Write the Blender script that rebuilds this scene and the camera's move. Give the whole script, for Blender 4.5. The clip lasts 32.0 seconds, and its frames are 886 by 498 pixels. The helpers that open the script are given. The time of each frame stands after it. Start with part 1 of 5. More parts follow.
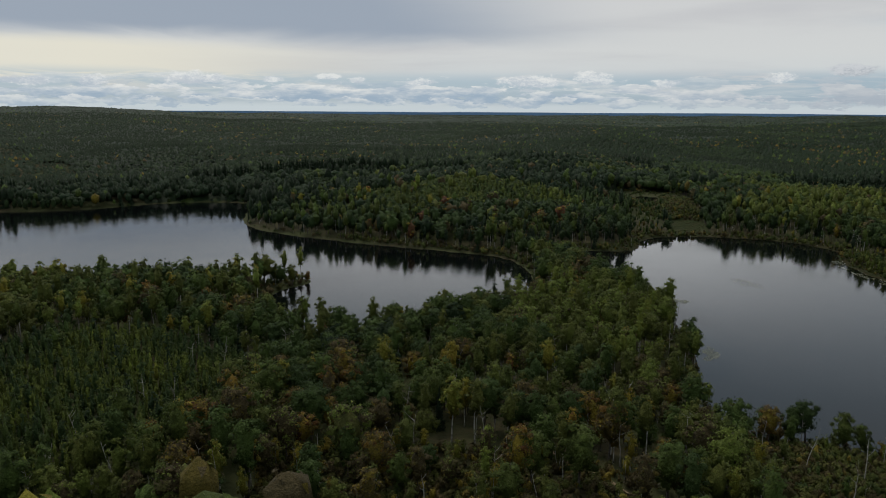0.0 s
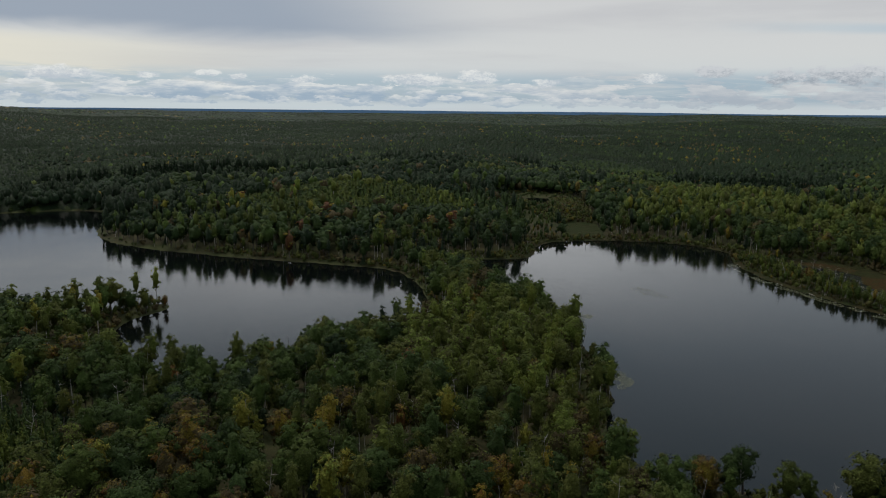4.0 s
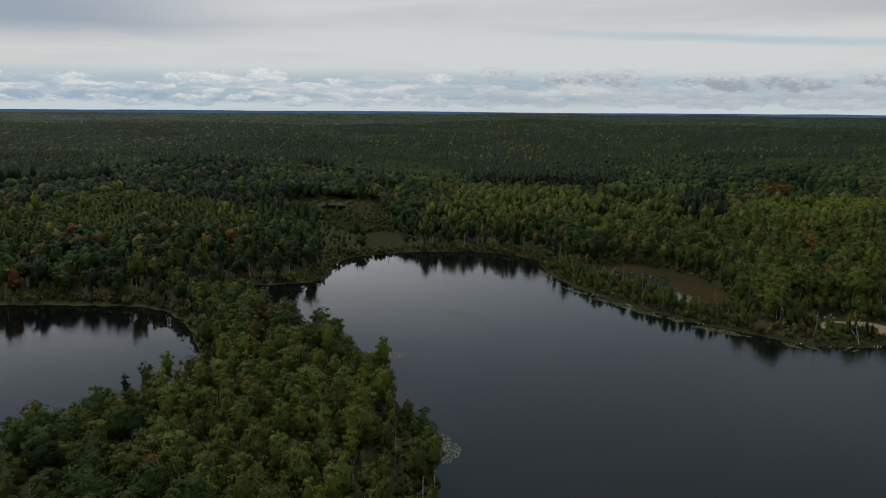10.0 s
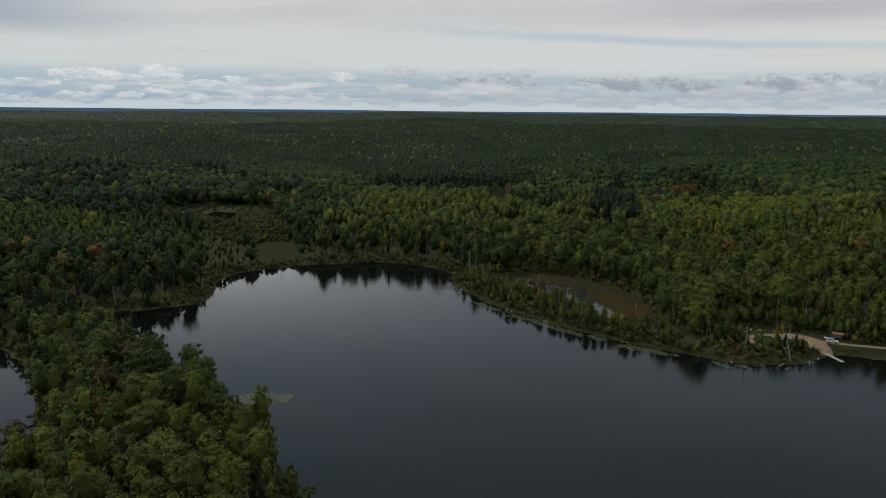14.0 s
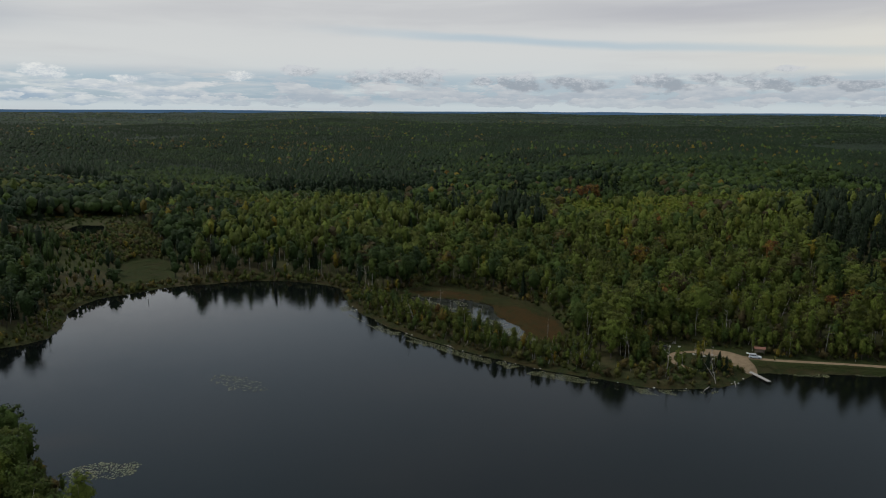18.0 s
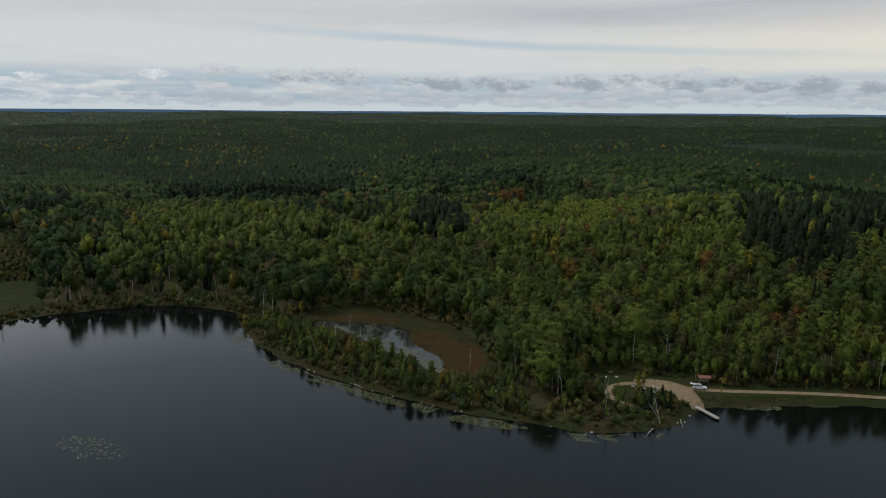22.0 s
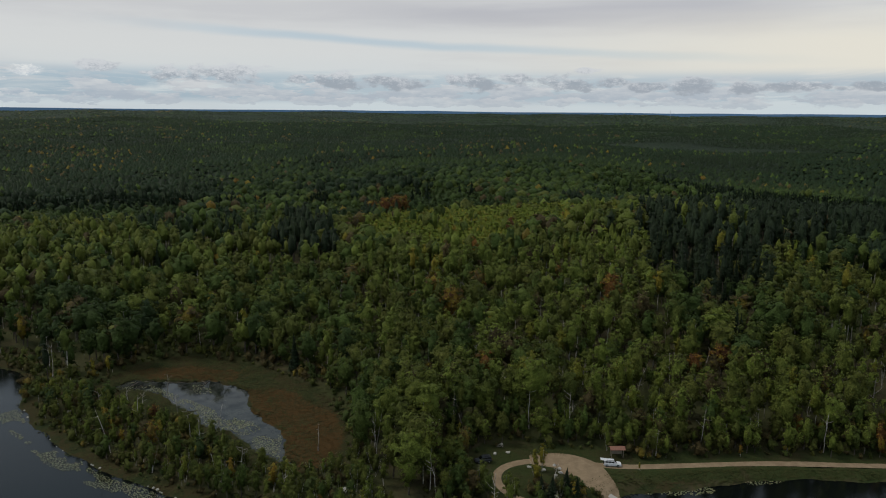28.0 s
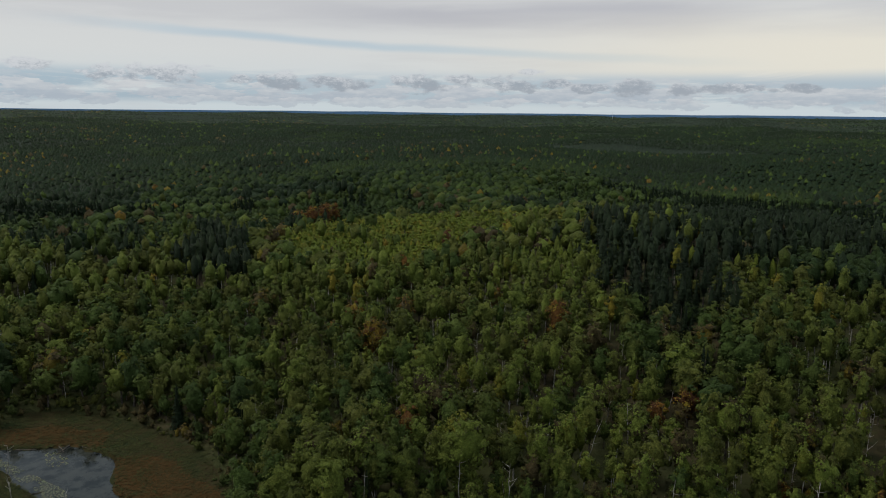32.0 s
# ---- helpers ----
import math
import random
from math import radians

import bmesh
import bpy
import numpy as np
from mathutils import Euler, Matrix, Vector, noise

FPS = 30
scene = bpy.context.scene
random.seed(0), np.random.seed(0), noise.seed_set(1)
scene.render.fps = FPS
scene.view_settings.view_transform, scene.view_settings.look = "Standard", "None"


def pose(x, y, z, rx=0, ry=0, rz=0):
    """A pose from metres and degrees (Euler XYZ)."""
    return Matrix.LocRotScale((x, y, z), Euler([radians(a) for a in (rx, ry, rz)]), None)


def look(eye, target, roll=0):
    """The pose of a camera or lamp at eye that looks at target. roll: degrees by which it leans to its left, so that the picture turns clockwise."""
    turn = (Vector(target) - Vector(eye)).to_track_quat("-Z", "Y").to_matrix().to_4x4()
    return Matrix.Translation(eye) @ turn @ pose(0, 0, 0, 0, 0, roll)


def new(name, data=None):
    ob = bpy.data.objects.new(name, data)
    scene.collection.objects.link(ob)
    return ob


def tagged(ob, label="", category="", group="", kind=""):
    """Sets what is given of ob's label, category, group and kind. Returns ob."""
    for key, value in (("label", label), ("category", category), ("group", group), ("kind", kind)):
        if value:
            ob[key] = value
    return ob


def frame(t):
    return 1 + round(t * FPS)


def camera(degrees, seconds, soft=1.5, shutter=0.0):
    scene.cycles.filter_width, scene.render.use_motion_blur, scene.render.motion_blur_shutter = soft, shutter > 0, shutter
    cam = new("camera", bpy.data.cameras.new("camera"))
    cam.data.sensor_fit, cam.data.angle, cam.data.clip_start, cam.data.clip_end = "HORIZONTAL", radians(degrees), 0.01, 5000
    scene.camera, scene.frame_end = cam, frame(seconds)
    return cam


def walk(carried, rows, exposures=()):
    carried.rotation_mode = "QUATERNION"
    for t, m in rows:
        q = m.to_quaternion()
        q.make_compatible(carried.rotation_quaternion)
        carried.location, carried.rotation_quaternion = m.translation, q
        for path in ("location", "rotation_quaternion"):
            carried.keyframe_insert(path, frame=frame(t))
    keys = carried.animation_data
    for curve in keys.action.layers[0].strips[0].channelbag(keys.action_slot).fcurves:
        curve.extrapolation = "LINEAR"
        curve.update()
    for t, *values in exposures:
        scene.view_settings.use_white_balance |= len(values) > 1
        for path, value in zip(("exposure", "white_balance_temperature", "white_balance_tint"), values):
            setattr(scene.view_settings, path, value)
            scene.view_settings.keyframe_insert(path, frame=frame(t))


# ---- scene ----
cam = camera(62.2, 32.0, soft=1.0)
PATH = [
    (0, (1.142, -0.957, 95.525), (1.164, 1.009, 95.156), 0.3),
    (0.5, (1.153, 4.233, 95.513), (1.214, 6.198, 95.144), 0.3),
    (1, (1.342, 9.501, 95.524), (1.443, 11.464, 95.154), 0.3),
    (1.5, (1.713, 14.851, 95.562), (1.853, 16.812, 95.191), 0.3),
    (2, (2.269, 20.275, 95.626), (2.449, 22.232, 95.255), 0.4),
    (2.5, (2.995, 25.729, 95.702), (3.211, 27.682, 95.33), 0.4),
    (3, (3.869, 31.16, 95.772), (4.119, 33.109, 95.4), 0.4),
    (3.5, (4.886, 36.561, 95.831), (5.17, 38.505, 95.459), 0.5),
    (5.5, (10.214, 57.585, 95.851), (10.65, 59.501, 95.479), 0.4),
    (6, (11.659, 62.582, 95.813), (12.136, 64.488, 95.441), 0.4),
    (6.5, (13.156, 67.507, 95.769), (13.679, 69.402, 95.398), 0.3),
    (7, (14.717, 72.389, 95.728), (15.288, 74.27, 95.357), 0.4),
    (7.5, (16.389, 77.316, 95.713), (17.008, 79.181, 95.343), 0.4),
    (8, (18.208, 82.329, 95.729), (18.875, 84.178, 95.359), 0.4),
    (8.5, (20.168, 87.406, 95.761), (20.885, 89.236, 95.392), 0.4),
    (9, (22.252, 92.505, 95.795), (23.01, 94.318, 95.426), 0.4),
    (9.5, (24.442, 97.572, 95.819), (25.238, 99.369, 95.449), 0.4),
    (10, (26.731, 102.558, 95.825), (27.564, 104.338, 95.455), 0.4),
    (10.5, (29.128, 107.428, 95.815), (29.993, 109.192, 95.445), 0.5),
    (11, (31.643, 112.169, 95.795), (32.535, 113.92, 95.425), 0.5),
    (11.5, (34.279, 116.783, 95.773), (35.194, 118.523, 95.403), 0.5),
    (12, (37.017, 121.275, 95.75), (37.955, 123.002, 95.379), 0.5),
    (12.5, (39.831, 125.643, 95.727), (40.796, 127.355, 95.356), 0.5),
    (13, (42.694, 129.887, 95.704), (43.69, 131.58, 95.332), 0.5),
    (13.5, (45.606, 134.024, 95.682), (46.631, 135.701, 95.311), 0.5),
    (14, (48.599, 138.088, 95.664), (49.653, 139.746, 95.292), 0.5),
    (14.5, (51.69, 142.089, 95.648), (52.772, 143.73, 95.276), 0.5),
    (16.5, (65.136, 157.553, 95.574), (66.326, 159.117, 95.202), 0.5),
    (17, (68.653, 161.139, 95.584), (69.865, 162.686, 95.212), 0.4),
    (17.5, (72.24, 164.613, 95.613), (73.476, 166.141, 95.241), 0.4),
    (18, (75.902, 167.983, 95.667), (77.163, 169.49, 95.296), 0.3),
    (18.5, (79.643, 171.293, 95.755), (80.926, 172.782, 95.384), 0.3),
    (19, (83.455, 174.586, 95.867), (84.759, 176.057, 95.496), 0.3),
    (19.5, (87.338, 177.885, 95.985), (88.664, 179.336, 95.614), 0.4),
    (20, (91.305, 181.208, 96.09), (92.651, 182.64, 95.719), 0.4),
    (20.5, (95.373, 184.558, 96.165), (96.737, 185.973, 95.794), 0.4),
    (21, (99.55, 187.921, 96.204), (100.93, 189.32, 95.834), 0.4),
    (21.5, (103.829, 191.266, 96.21), (105.223, 192.651, 95.839), 0.4),
    (22, (108.196, 194.561, 96.191), (109.604, 195.932, 95.82), 0.4),
    (22.5, (112.648, 197.789, 96.156), (114.071, 199.144, 95.786), 0.4),
    (23, (117.207, 200.942, 96.111), (118.661, 202.264, 95.741), 0.4),
    (23.5, (121.907, 204.018, 96.055), (123.384, 205.314, 95.685), 0.4),
    (24, (126.779, 207.012, 95.989), (128.269, 208.293, 95.618), 0.4),
    (24.5, (131.796, 209.91, 95.922), (133.295, 211.18, 95.551), 0.4),
    (25, (136.873, 212.702, 95.871), (138.383, 213.96, 95.499), 0.4),
    (25.5, (141.984, 215.385, 95.838), (143.503, 216.632, 95.466), 0.4),
    (27.5, (162.501, 225.14, 95.93), (164.073, 226.32, 95.558), 0.5),
    (28, (167.675, 227.568, 95.96), (169.261, 228.729, 95.588), 0.5),
    (28.5, (172.878, 229.976, 95.989), (174.475, 231.12, 95.617), 0.5),
    (29, (178.114, 232.35, 96.018), (179.723, 233.478, 95.646), 0.5),
    (29.5, (183.369, 234.678, 96.051), (184.991, 235.788, 95.68), 0.5),
    (30, (188.614, 236.966, 96.095), (190.248, 238.058, 95.725), 0.5),
    (30.5, (193.816, 239.225, 96.154), (195.461, 240.3, 95.783), 0.5),
    (31, (198.938, 241.453, 96.225), (200.595, 242.51, 95.855), 0.5),
    (31.5, (203.941, 243.633, 96.304), (205.605, 244.678, 95.935), 0.6),
    (32, (208.781, 245.73, 96.383), (210.448, 246.772, 96.014), 0.6),
]
walk(cam, [(t, look(eye, target, roll)) for t, eye, target, roll in PATH], exposures=((0, -0.05), (10, -0.05), (20, -0.03), (27, 0.0), (32, 0.0)))


# ---- world, sun ----
def nodes_of(tree):
    tree.nodes.clear()

    def add(kind, **values):
        node = tree.nodes.new(kind)
        for key, value in values.items():
            if key in node.inputs:
                node.inputs[key].default_value = value
        return node

    def link(a, b):
        tree.links.new(a, b)
    return add, link


def op(add, link, kind, a, b=None, clamp=False):
    """A math node over sockets or numbers."""
    node = add("ShaderNodeMath")
    node.operation, node.use_clamp = kind, clamp
    for n, v in enumerate((a, b)):
        if v is None:
            continue
        if isinstance(v, (int, float)):
            node.inputs[n].default_value = v
        else:
            link(v, node.inputs[n])
    return node.outputs[0]


def span(add, link, value, a, b, lo=0.0, hi=1.0):
    node = add("ShaderNodeMapRange")
    node.interpolation_type = "SMOOTHSTEP"
    link(value, node.inputs[0])
    for n, v in zip((1, 2, 3, 4), (a, b, lo, hi)):
        node.inputs[n].default_value = v
    return node.outputs[0]


def blend(add, link, fac, a, b, kind="MIX"):
    node = add("ShaderNodeMix")
    node.data_type, node.blend_type = "RGBA", kind
    for n, v in ((0, fac), (6, a), (7, b)):
        if isinstance(v, (int, float)):
            node.inputs[n].default_value = v
        elif isinstance(v, tuple):
            node.inputs[n].default_value = (*v, 1)
        else:
            link(v, node.inputs[n])
    return node.outputs[2]


def ramp(add, link, value, stops, mode="LINEAR"):
    node = add("ShaderNodeValToRGB")
    node.color_ramp.interpolation = mode
    els = node.color_ramp.elements
    while len(els) < len(stops):
        els.new(0.5)
    for el, (at, col) in zip(els, stops):
        el.position, el.color = at, (*col, 1)
    link(value, node.inputs[0])
    return node.outputs[0]


SUN_AZ, SUN_EL = 20.0, 52.0     # degrees: left of north, above the horizon

world = bpy.data.worlds.new("overcast_sky")
scene.world = world
world.use_nodes = True
add, link = nodes_of(world.node_tree)
coord = add("ShaderNodeTexCoord").outputs["Generated"]
xyz = add("ShaderNodeSeparateXYZ")
link(coord, xyz.inputs[0])
azim = op(add, link, "MULTIPLY", op(add, link, "ARCTAN2", xyz.outputs[0], xyz.outputs[1]), 57.2958)   # degrees right of north
elev = op(add, link, "MULTIPLY", op(add, link, "ARCSINE", xyz.outputs[2]), 57.2958)


def sky_noise(sx, sy, scale, detail=5.0, rough=0.55, shift=0.0, warp=0.0):
    """Noise over azimuth and elevation in degrees, stretched by sx and sy."""
    c = add("ShaderNodeCombineXYZ")
    link(op(add, link, "MULTIPLY", azim, sx), c.inputs[0])
    link(op(add, link, "MULTIPLY", elev, sy), c.inputs[1])
    c.inputs[2].default_value = shift
    n = add("ShaderNodeTexNoise", Scale=scale, Detail=detail, Roughness=rough, Distortion=warp)
    link(c.outputs[0], n.inputs["Vector"])
    return n.outputs[0]


sky = add("ShaderNodeTexSky")
sky.sky_type, sky.sun_disc = "NISHITA", False
sky.sun_elevation, sky.sun_rotation = radians(SUN_EL), radians(-SUN_AZ)
blue = blend(add, link, 1.0, sky.outputs[0], (0.085, 0.085, 0.085), "MULTIPLY")
# high sheet of stratus: pale low down, darker and bluer higher up, pale again overhead
sheet = ramp(add, link, op(add, link, "DIVIDE", elev, 90.0), [(0.0, (0.57, 0.64, 0.67)), (0.045, (0.65, 0.67, 0.67)), (0.10, (0.62, 0.63, 0.64)), (0.14, (0.64, 0.71, 0.77)), (0.21, (0.38, 0.46, 0.54)), (0.32, (0.29, 0.38, 0.46)), (0.50, (0.43, 0.47, 0.52)), (1.0, (0.62, 0.63, 0.66))])
sheet = blend(add, link, op(add, link, "MULTIPLY", op(add, link, "MULTIPLY", span(add, link, azim, 18.0, 60.0), span(add, link, elev, 9.5, 13.0)), span(add, link, elev, 48.0, 30.0)), sheet, (0.255, 0.315, 0.37))
glow = op(add, link, "MULTIPLY", op(add, link, "MULTIPLY", span(add, link, azim, -22.0, -4.0), span(add, link, azim, 36.0, 14.0)), op(add, link, "MULTIPLY", span(add, link, elev, 8.0, 10.0), span(add, link, elev, 18.0, 12.0)))
sheet = blend(add, link, op(add, link, "MULTIPLY", glow, 0.85), sheet, (1.0, 1.03, 1.06))
wisp = sky_noise(0.035, 0.35, 1.0, 5.0, 0.55, 3.1, 0.4)
sheet = blend(add, link, span(add, link, wisp, 0.45, 0.70, 0.0, 0.5), sheet, (0.50, 0.51, 0.54))
# the long grey bank in the north-west
edge = op(add, link, "ADD", elev, op(add, link, "MULTIPLY", op(add, link, "SUBTRACT", sky_noise(0.05, 0.25, 1.0, 5.0, 0.55, 9.7, 0.5), 0.5), 3.0))
bank = op(add, link, "MULTIPLY", op(add, link, "MULTIPLY", span(add, link, edge, 4.4, 6.2), span(add, link, edge, 9.8, 8.6)), span(add, link, op(add, link, "ADD", azim, op(add, link, "MULTIPLY", edge, 1.5)), 26.0, 6.0))
sheet = blend(add, link, op(add, link, "MULTIPLY", bank, 0.92), sheet, (0.31, 0.37, 0.455))
grey = op(add, link, "MULTIPLY", op(add, link, "MULTIPLY", span(add, link, edge, 5.2, 6.6), span(add, link, edge, 8.6, 7.2)), op(add, link, "MULTIPLY", span(add, link, azim, 42.0, 58.0), span(add, link, azim, 84.0, 74.0)))
sheet = blend(add, link, op(add, link, "MULTIPLY", grey, 0.6), sheet, (0.42, 0.43, 0.48))
# a thin blue rift that falls towards the east
axis = op(add, link, "SUBTRACT", op(add, link, "ADD", elev, op(add, link, "MULTIPLY", azim, 0.048)), 7.35)
axis = op(add, link, "ABSOLUTE", op(add, link, "ADD", axis, op(add, link, "MULTIPLY", op(add, link, "SUBTRACT", sky_noise(0.10, 0.4, 1.0, 4.0, 0.5, 4.4), 0.5), 0.9)))
rift = op(add, link, "MULTIPLY", span(add, link, axis, 0.5, 0.05), op(add, link, "MULTIPLY", span(add, link, azim, 26.0, 44.0), span(add, link, azim, 86.0, 70.0)))
sheet = blend(add, link, op(add, link, "MULTIPLY", rift, 0.75), sheet, (0.44, 0.55, 0.63))
# warm light low down on both sides
soft = op(add, link, "ADD", elev, op(add, link, "MULTIPLY", op(add, link, "SUBTRACT", wisp, 0.5), 2.0))
warm_w = op(add, link, "MULTIPLY", span(add, link, azim, 2.0, -26.0), op(add, link, "MULTIPLY", span(add, link, soft, 1.2, 2.8), span(add, link, soft, 5.2, 4.2)))
sheet = blend(add, link, op(add, link, "MULTIPLY", warm_w, 0.85), sheet, (0.80, 0.77, 0.65))
warm_e = op(add, link, "MULTIPLY", span(add, link, azim, 48.0, 88.0), op(add, link, "MULTIPLY", span(add, link, soft, 2.2, 3.2), span(add, link, soft, 8.0, 4.5)))
sheet = blend(add, link, op(add, link, "MULTIPLY", warm_e, 0.8), sheet, (0.80, 0.76, 0.65))
# blue gaps low down
low = op(add, link, "MULTIPLY", op(add, link, "MULTIPLY", span(add, link, elev, 0.25, 0.9), span(add, link, elev, 3.2, 2.0)), span(add, link, azim, 55.0, 25.0, 0.6, 1.0))
gaps = span(add, link, sky_noise(0.12, 1.1, 1.0, 6.0, 0.6, 1.7, 0.5), 0.34, 0.52)
sheet = blend(add, link, op(add, link, "MULTIPLY", op(add, link, "MULTIPLY", low, gaps), 1.0), sheet, blend(add, link, 0.3, (0.32, 0.47, 0.62), blue))
# the low row of cumulus: small far clouds first, then the larger ones (azimuth, elevation, half width and half height in degrees)
WHITE_CLOUDS = [(-28.4, 1.85, 1.76, 0.31), (-24.3, 1.98, 1.1, 0.31), (-17.7, 2.2, 1.98, 0.44), (-12.1, 2.16, 0.79, 0.22), (-8.1, 2.42, 0.79, 0.26), (-5.9, 2.19, 0.62, 0.22), (-1.1, 2.1, 0.88, 0.31), (7.3, 2.05, 1.98, 0.53), (11.9, 2.3, 1.54, 0.44), (17.3, 1.94, 1.1, 0.31), (24.8, 2.33, 1.1, 0.31)]
GREY_CLOUDS = [(29.0, 2.74, 1.41, 0.40), (37.6, 2.41, 2.64, 0.62), (33.7, 2.29, 1.54, 0.53), (46.0, 1.98, 1.98, 0.62), (42.9, 1.98, 1.1, 0.35), (50.1, 1.87, 2.2, 0.48), (56.1, 2.0, 1.98, 0.71), (59.3, 2.27, 1.54, 0.40),
               (64.5, 2.86, 0.88, 0.22), (63.3, 1.96, 2.42, 0.62), (66.8, 1.96, 1.1, 0.35), (68.7, 1.76, 1.76, 0.40), (72.0, 1.76, 1.67, 0.62), (75.6, 1.56, 1.54, 0.40), (78.7, 1.74, 1.98, 0.35), (83.3, 1.71, 1.76, 0.35)]
east = span(add, link, azim, 8.0, 34.0)
for mid, deep, sx, shift, thick, fade in ((1.25, 0.66, 0.30, 11.2, 0.41, 0.85), (0.62, 0.40, 0.42, 15.3, 0.45, 0.65), (2.0, 0.55, 0.22, 5.2, 0.47, 0.45)):
    puff = sky_noise(sx, 1.1, 1.0, 9.0, 0.60, shift)
    above = sky_noise(sx, 1.1, 1.0, 3.0, 0.60, shift + 0.16)
    hump = op(add, link, "DIVIDE", op(add, link, "SUBTRACT", elev, mid), deep)
    limit = op(add, link, "ADD", op(add, link, "MULTIPLY", op(add, link, "POWER", op(add, link, "ABSOLUTE", hump), 2.0), 0.13), thick)
    mass = op(add, link, "SUBTRACT", puff, limit)
    shade = span(add, link, op(add, link, "ADD", op(add, link, "MULTIPLY", hump, 0.5), op(add, link, "MULTIPLY", op(add, link, "SUBTRACT", puff, above), 3.0)), -0.5, 0.75)
    tops = blend(add, link, east, (0.80, 0.81, 0.79), (0.60, 0.62, 0.64))
    belly = blend(add, link, east, (0.33, 0.43, 0.54), (0.41, 0.46, 0.52))
    sheet = blend(add, link, op(add, link, "MULTIPLY", span(add, link, mass, -0.01, 0.05), fade), sheet, blend(add, link, shade, belly, tops))
plan = add("ShaderNodeCombineXYZ")
link(azim, plan.inputs[0])
link(elev, plan.inputs[1])
billow = sky_noise(0.75, 1.5, 1.0, 8.0, 0.58, 21.0)
lower = sky_noise(0.75, 1.5, 1.0, 8.0, 0.58, 21.12)
for clouds, top, base in ((WHITE_CLOUDS, (0.84, 0.85, 0.83), (0.52, 0.57, 0.63)), (GREY_CLOUDS, (0.60, 0.625, 0.655), (0.32, 0.36, 0.41))):
    near = None
    for a0, e0, w0, h0 in clouds:
        put = add("ShaderNodeVectorMath")
        put.operation = "MULTIPLY_ADD"
        link(plan.outputs[0], put.inputs[0])
        put.inputs[1].default_value, put.inputs[2].default_value = (1 / w0, 1 / h0, 0), (-a0 / w0, -(e0 + 0.10) / h0, 0)
        size = add("ShaderNodeVectorMath")
        size.operation = "LENGTH"
        link(put.outputs[0], size.inputs[0])
        near = size.outputs["Value"] if near is None else op(add, link, "MINIMUM", near, size.outputs["Value"])
    body = op(add, link, "SUBTRACT", op(add, link, "MULTIPLY", op(add, link, "SUBTRACT", billow, 0.44), 3.4), op(add, link, "SUBTRACT", near, 0.95))
    lit = span(add, link, op(add, link, "ADD", op(add, link, "MULTIPLY", op(add, link, "SUBTRACT", elev, 2.12), 0.6), op(add, link, "MULTIPLY", op(add, link, "SUBTRACT", billow, lower), 5.0)), -0.35, 0.65)
    sheet = blend(add, link, op(add, link, "MULTIPLY", span(add, link, body, -0.05, 0.55), 0.72 if clouds is WHITE_CLOUDS else 0.85), sheet, blend(add, link, lit, base, top))
total = sheet
# below the horizon: dark land
total = blend(add, link, span(add, link, elev, -0.6, -1.2), total, (0.02, 0.025, 0.02))
back = add("ShaderNodeBackground", Strength=1.0)
link(total, back.inputs[0])
out = add("ShaderNodeOutputWorld")
link(back.outputs[0], out.inputs[0])

sun = new("sun", bpy.data.lights.new("sun", "SUN"))
sun.data.energy, sun.data.angle, sun.data.color = 1.3, radians(20), (1.0, 0.95, 0.86)
sun.matrix_world = look((0, 0, 400), (400 * math.sin(radians(SUN_AZ)) / math.tan(radians(SUN_EL)), -400 * math.cos(radians(SUN_AZ)) / math.tan(radians(SUN_EL)), 0))


# ---- materials ----
def material(name, rough=0.8, spec=0.3):
    m = bpy.data.materials.new(name)
    m.use_nodes = True
    a, l = nodes_of(m.node_tree)
    b = a("ShaderNodeBsdfPrincipled", Roughness=rough)
    b.inputs["Specular IOR Level"].default_value = spec
    o = a("ShaderNodeOutputMaterial")
    l(b.outputs[0], o.inputs[0])
    return m, a, l, b


def place_noise(a, l, scale, detail=4.0, rough=0.6, own=False):
    c = a("ShaderNodeTexCoord")
    g = a("ShaderNodeNewGeometry")
    n = a("ShaderNodeTexNoise", Scale=scale, Detail=detail, Roughness=rough)
    l(c.outputs["Object"] if own else g.outputs["Position"], n.inputs["Vector"])
    return n.outputs[0]


def bump(a, l, b, height, strength, distance):
    n = a("ShaderNodeBump", Strength=strength, Distance=distance)
    l(height, n.inputs["Height"])
    l(n.outputs[0], b.inputs["Normal"])


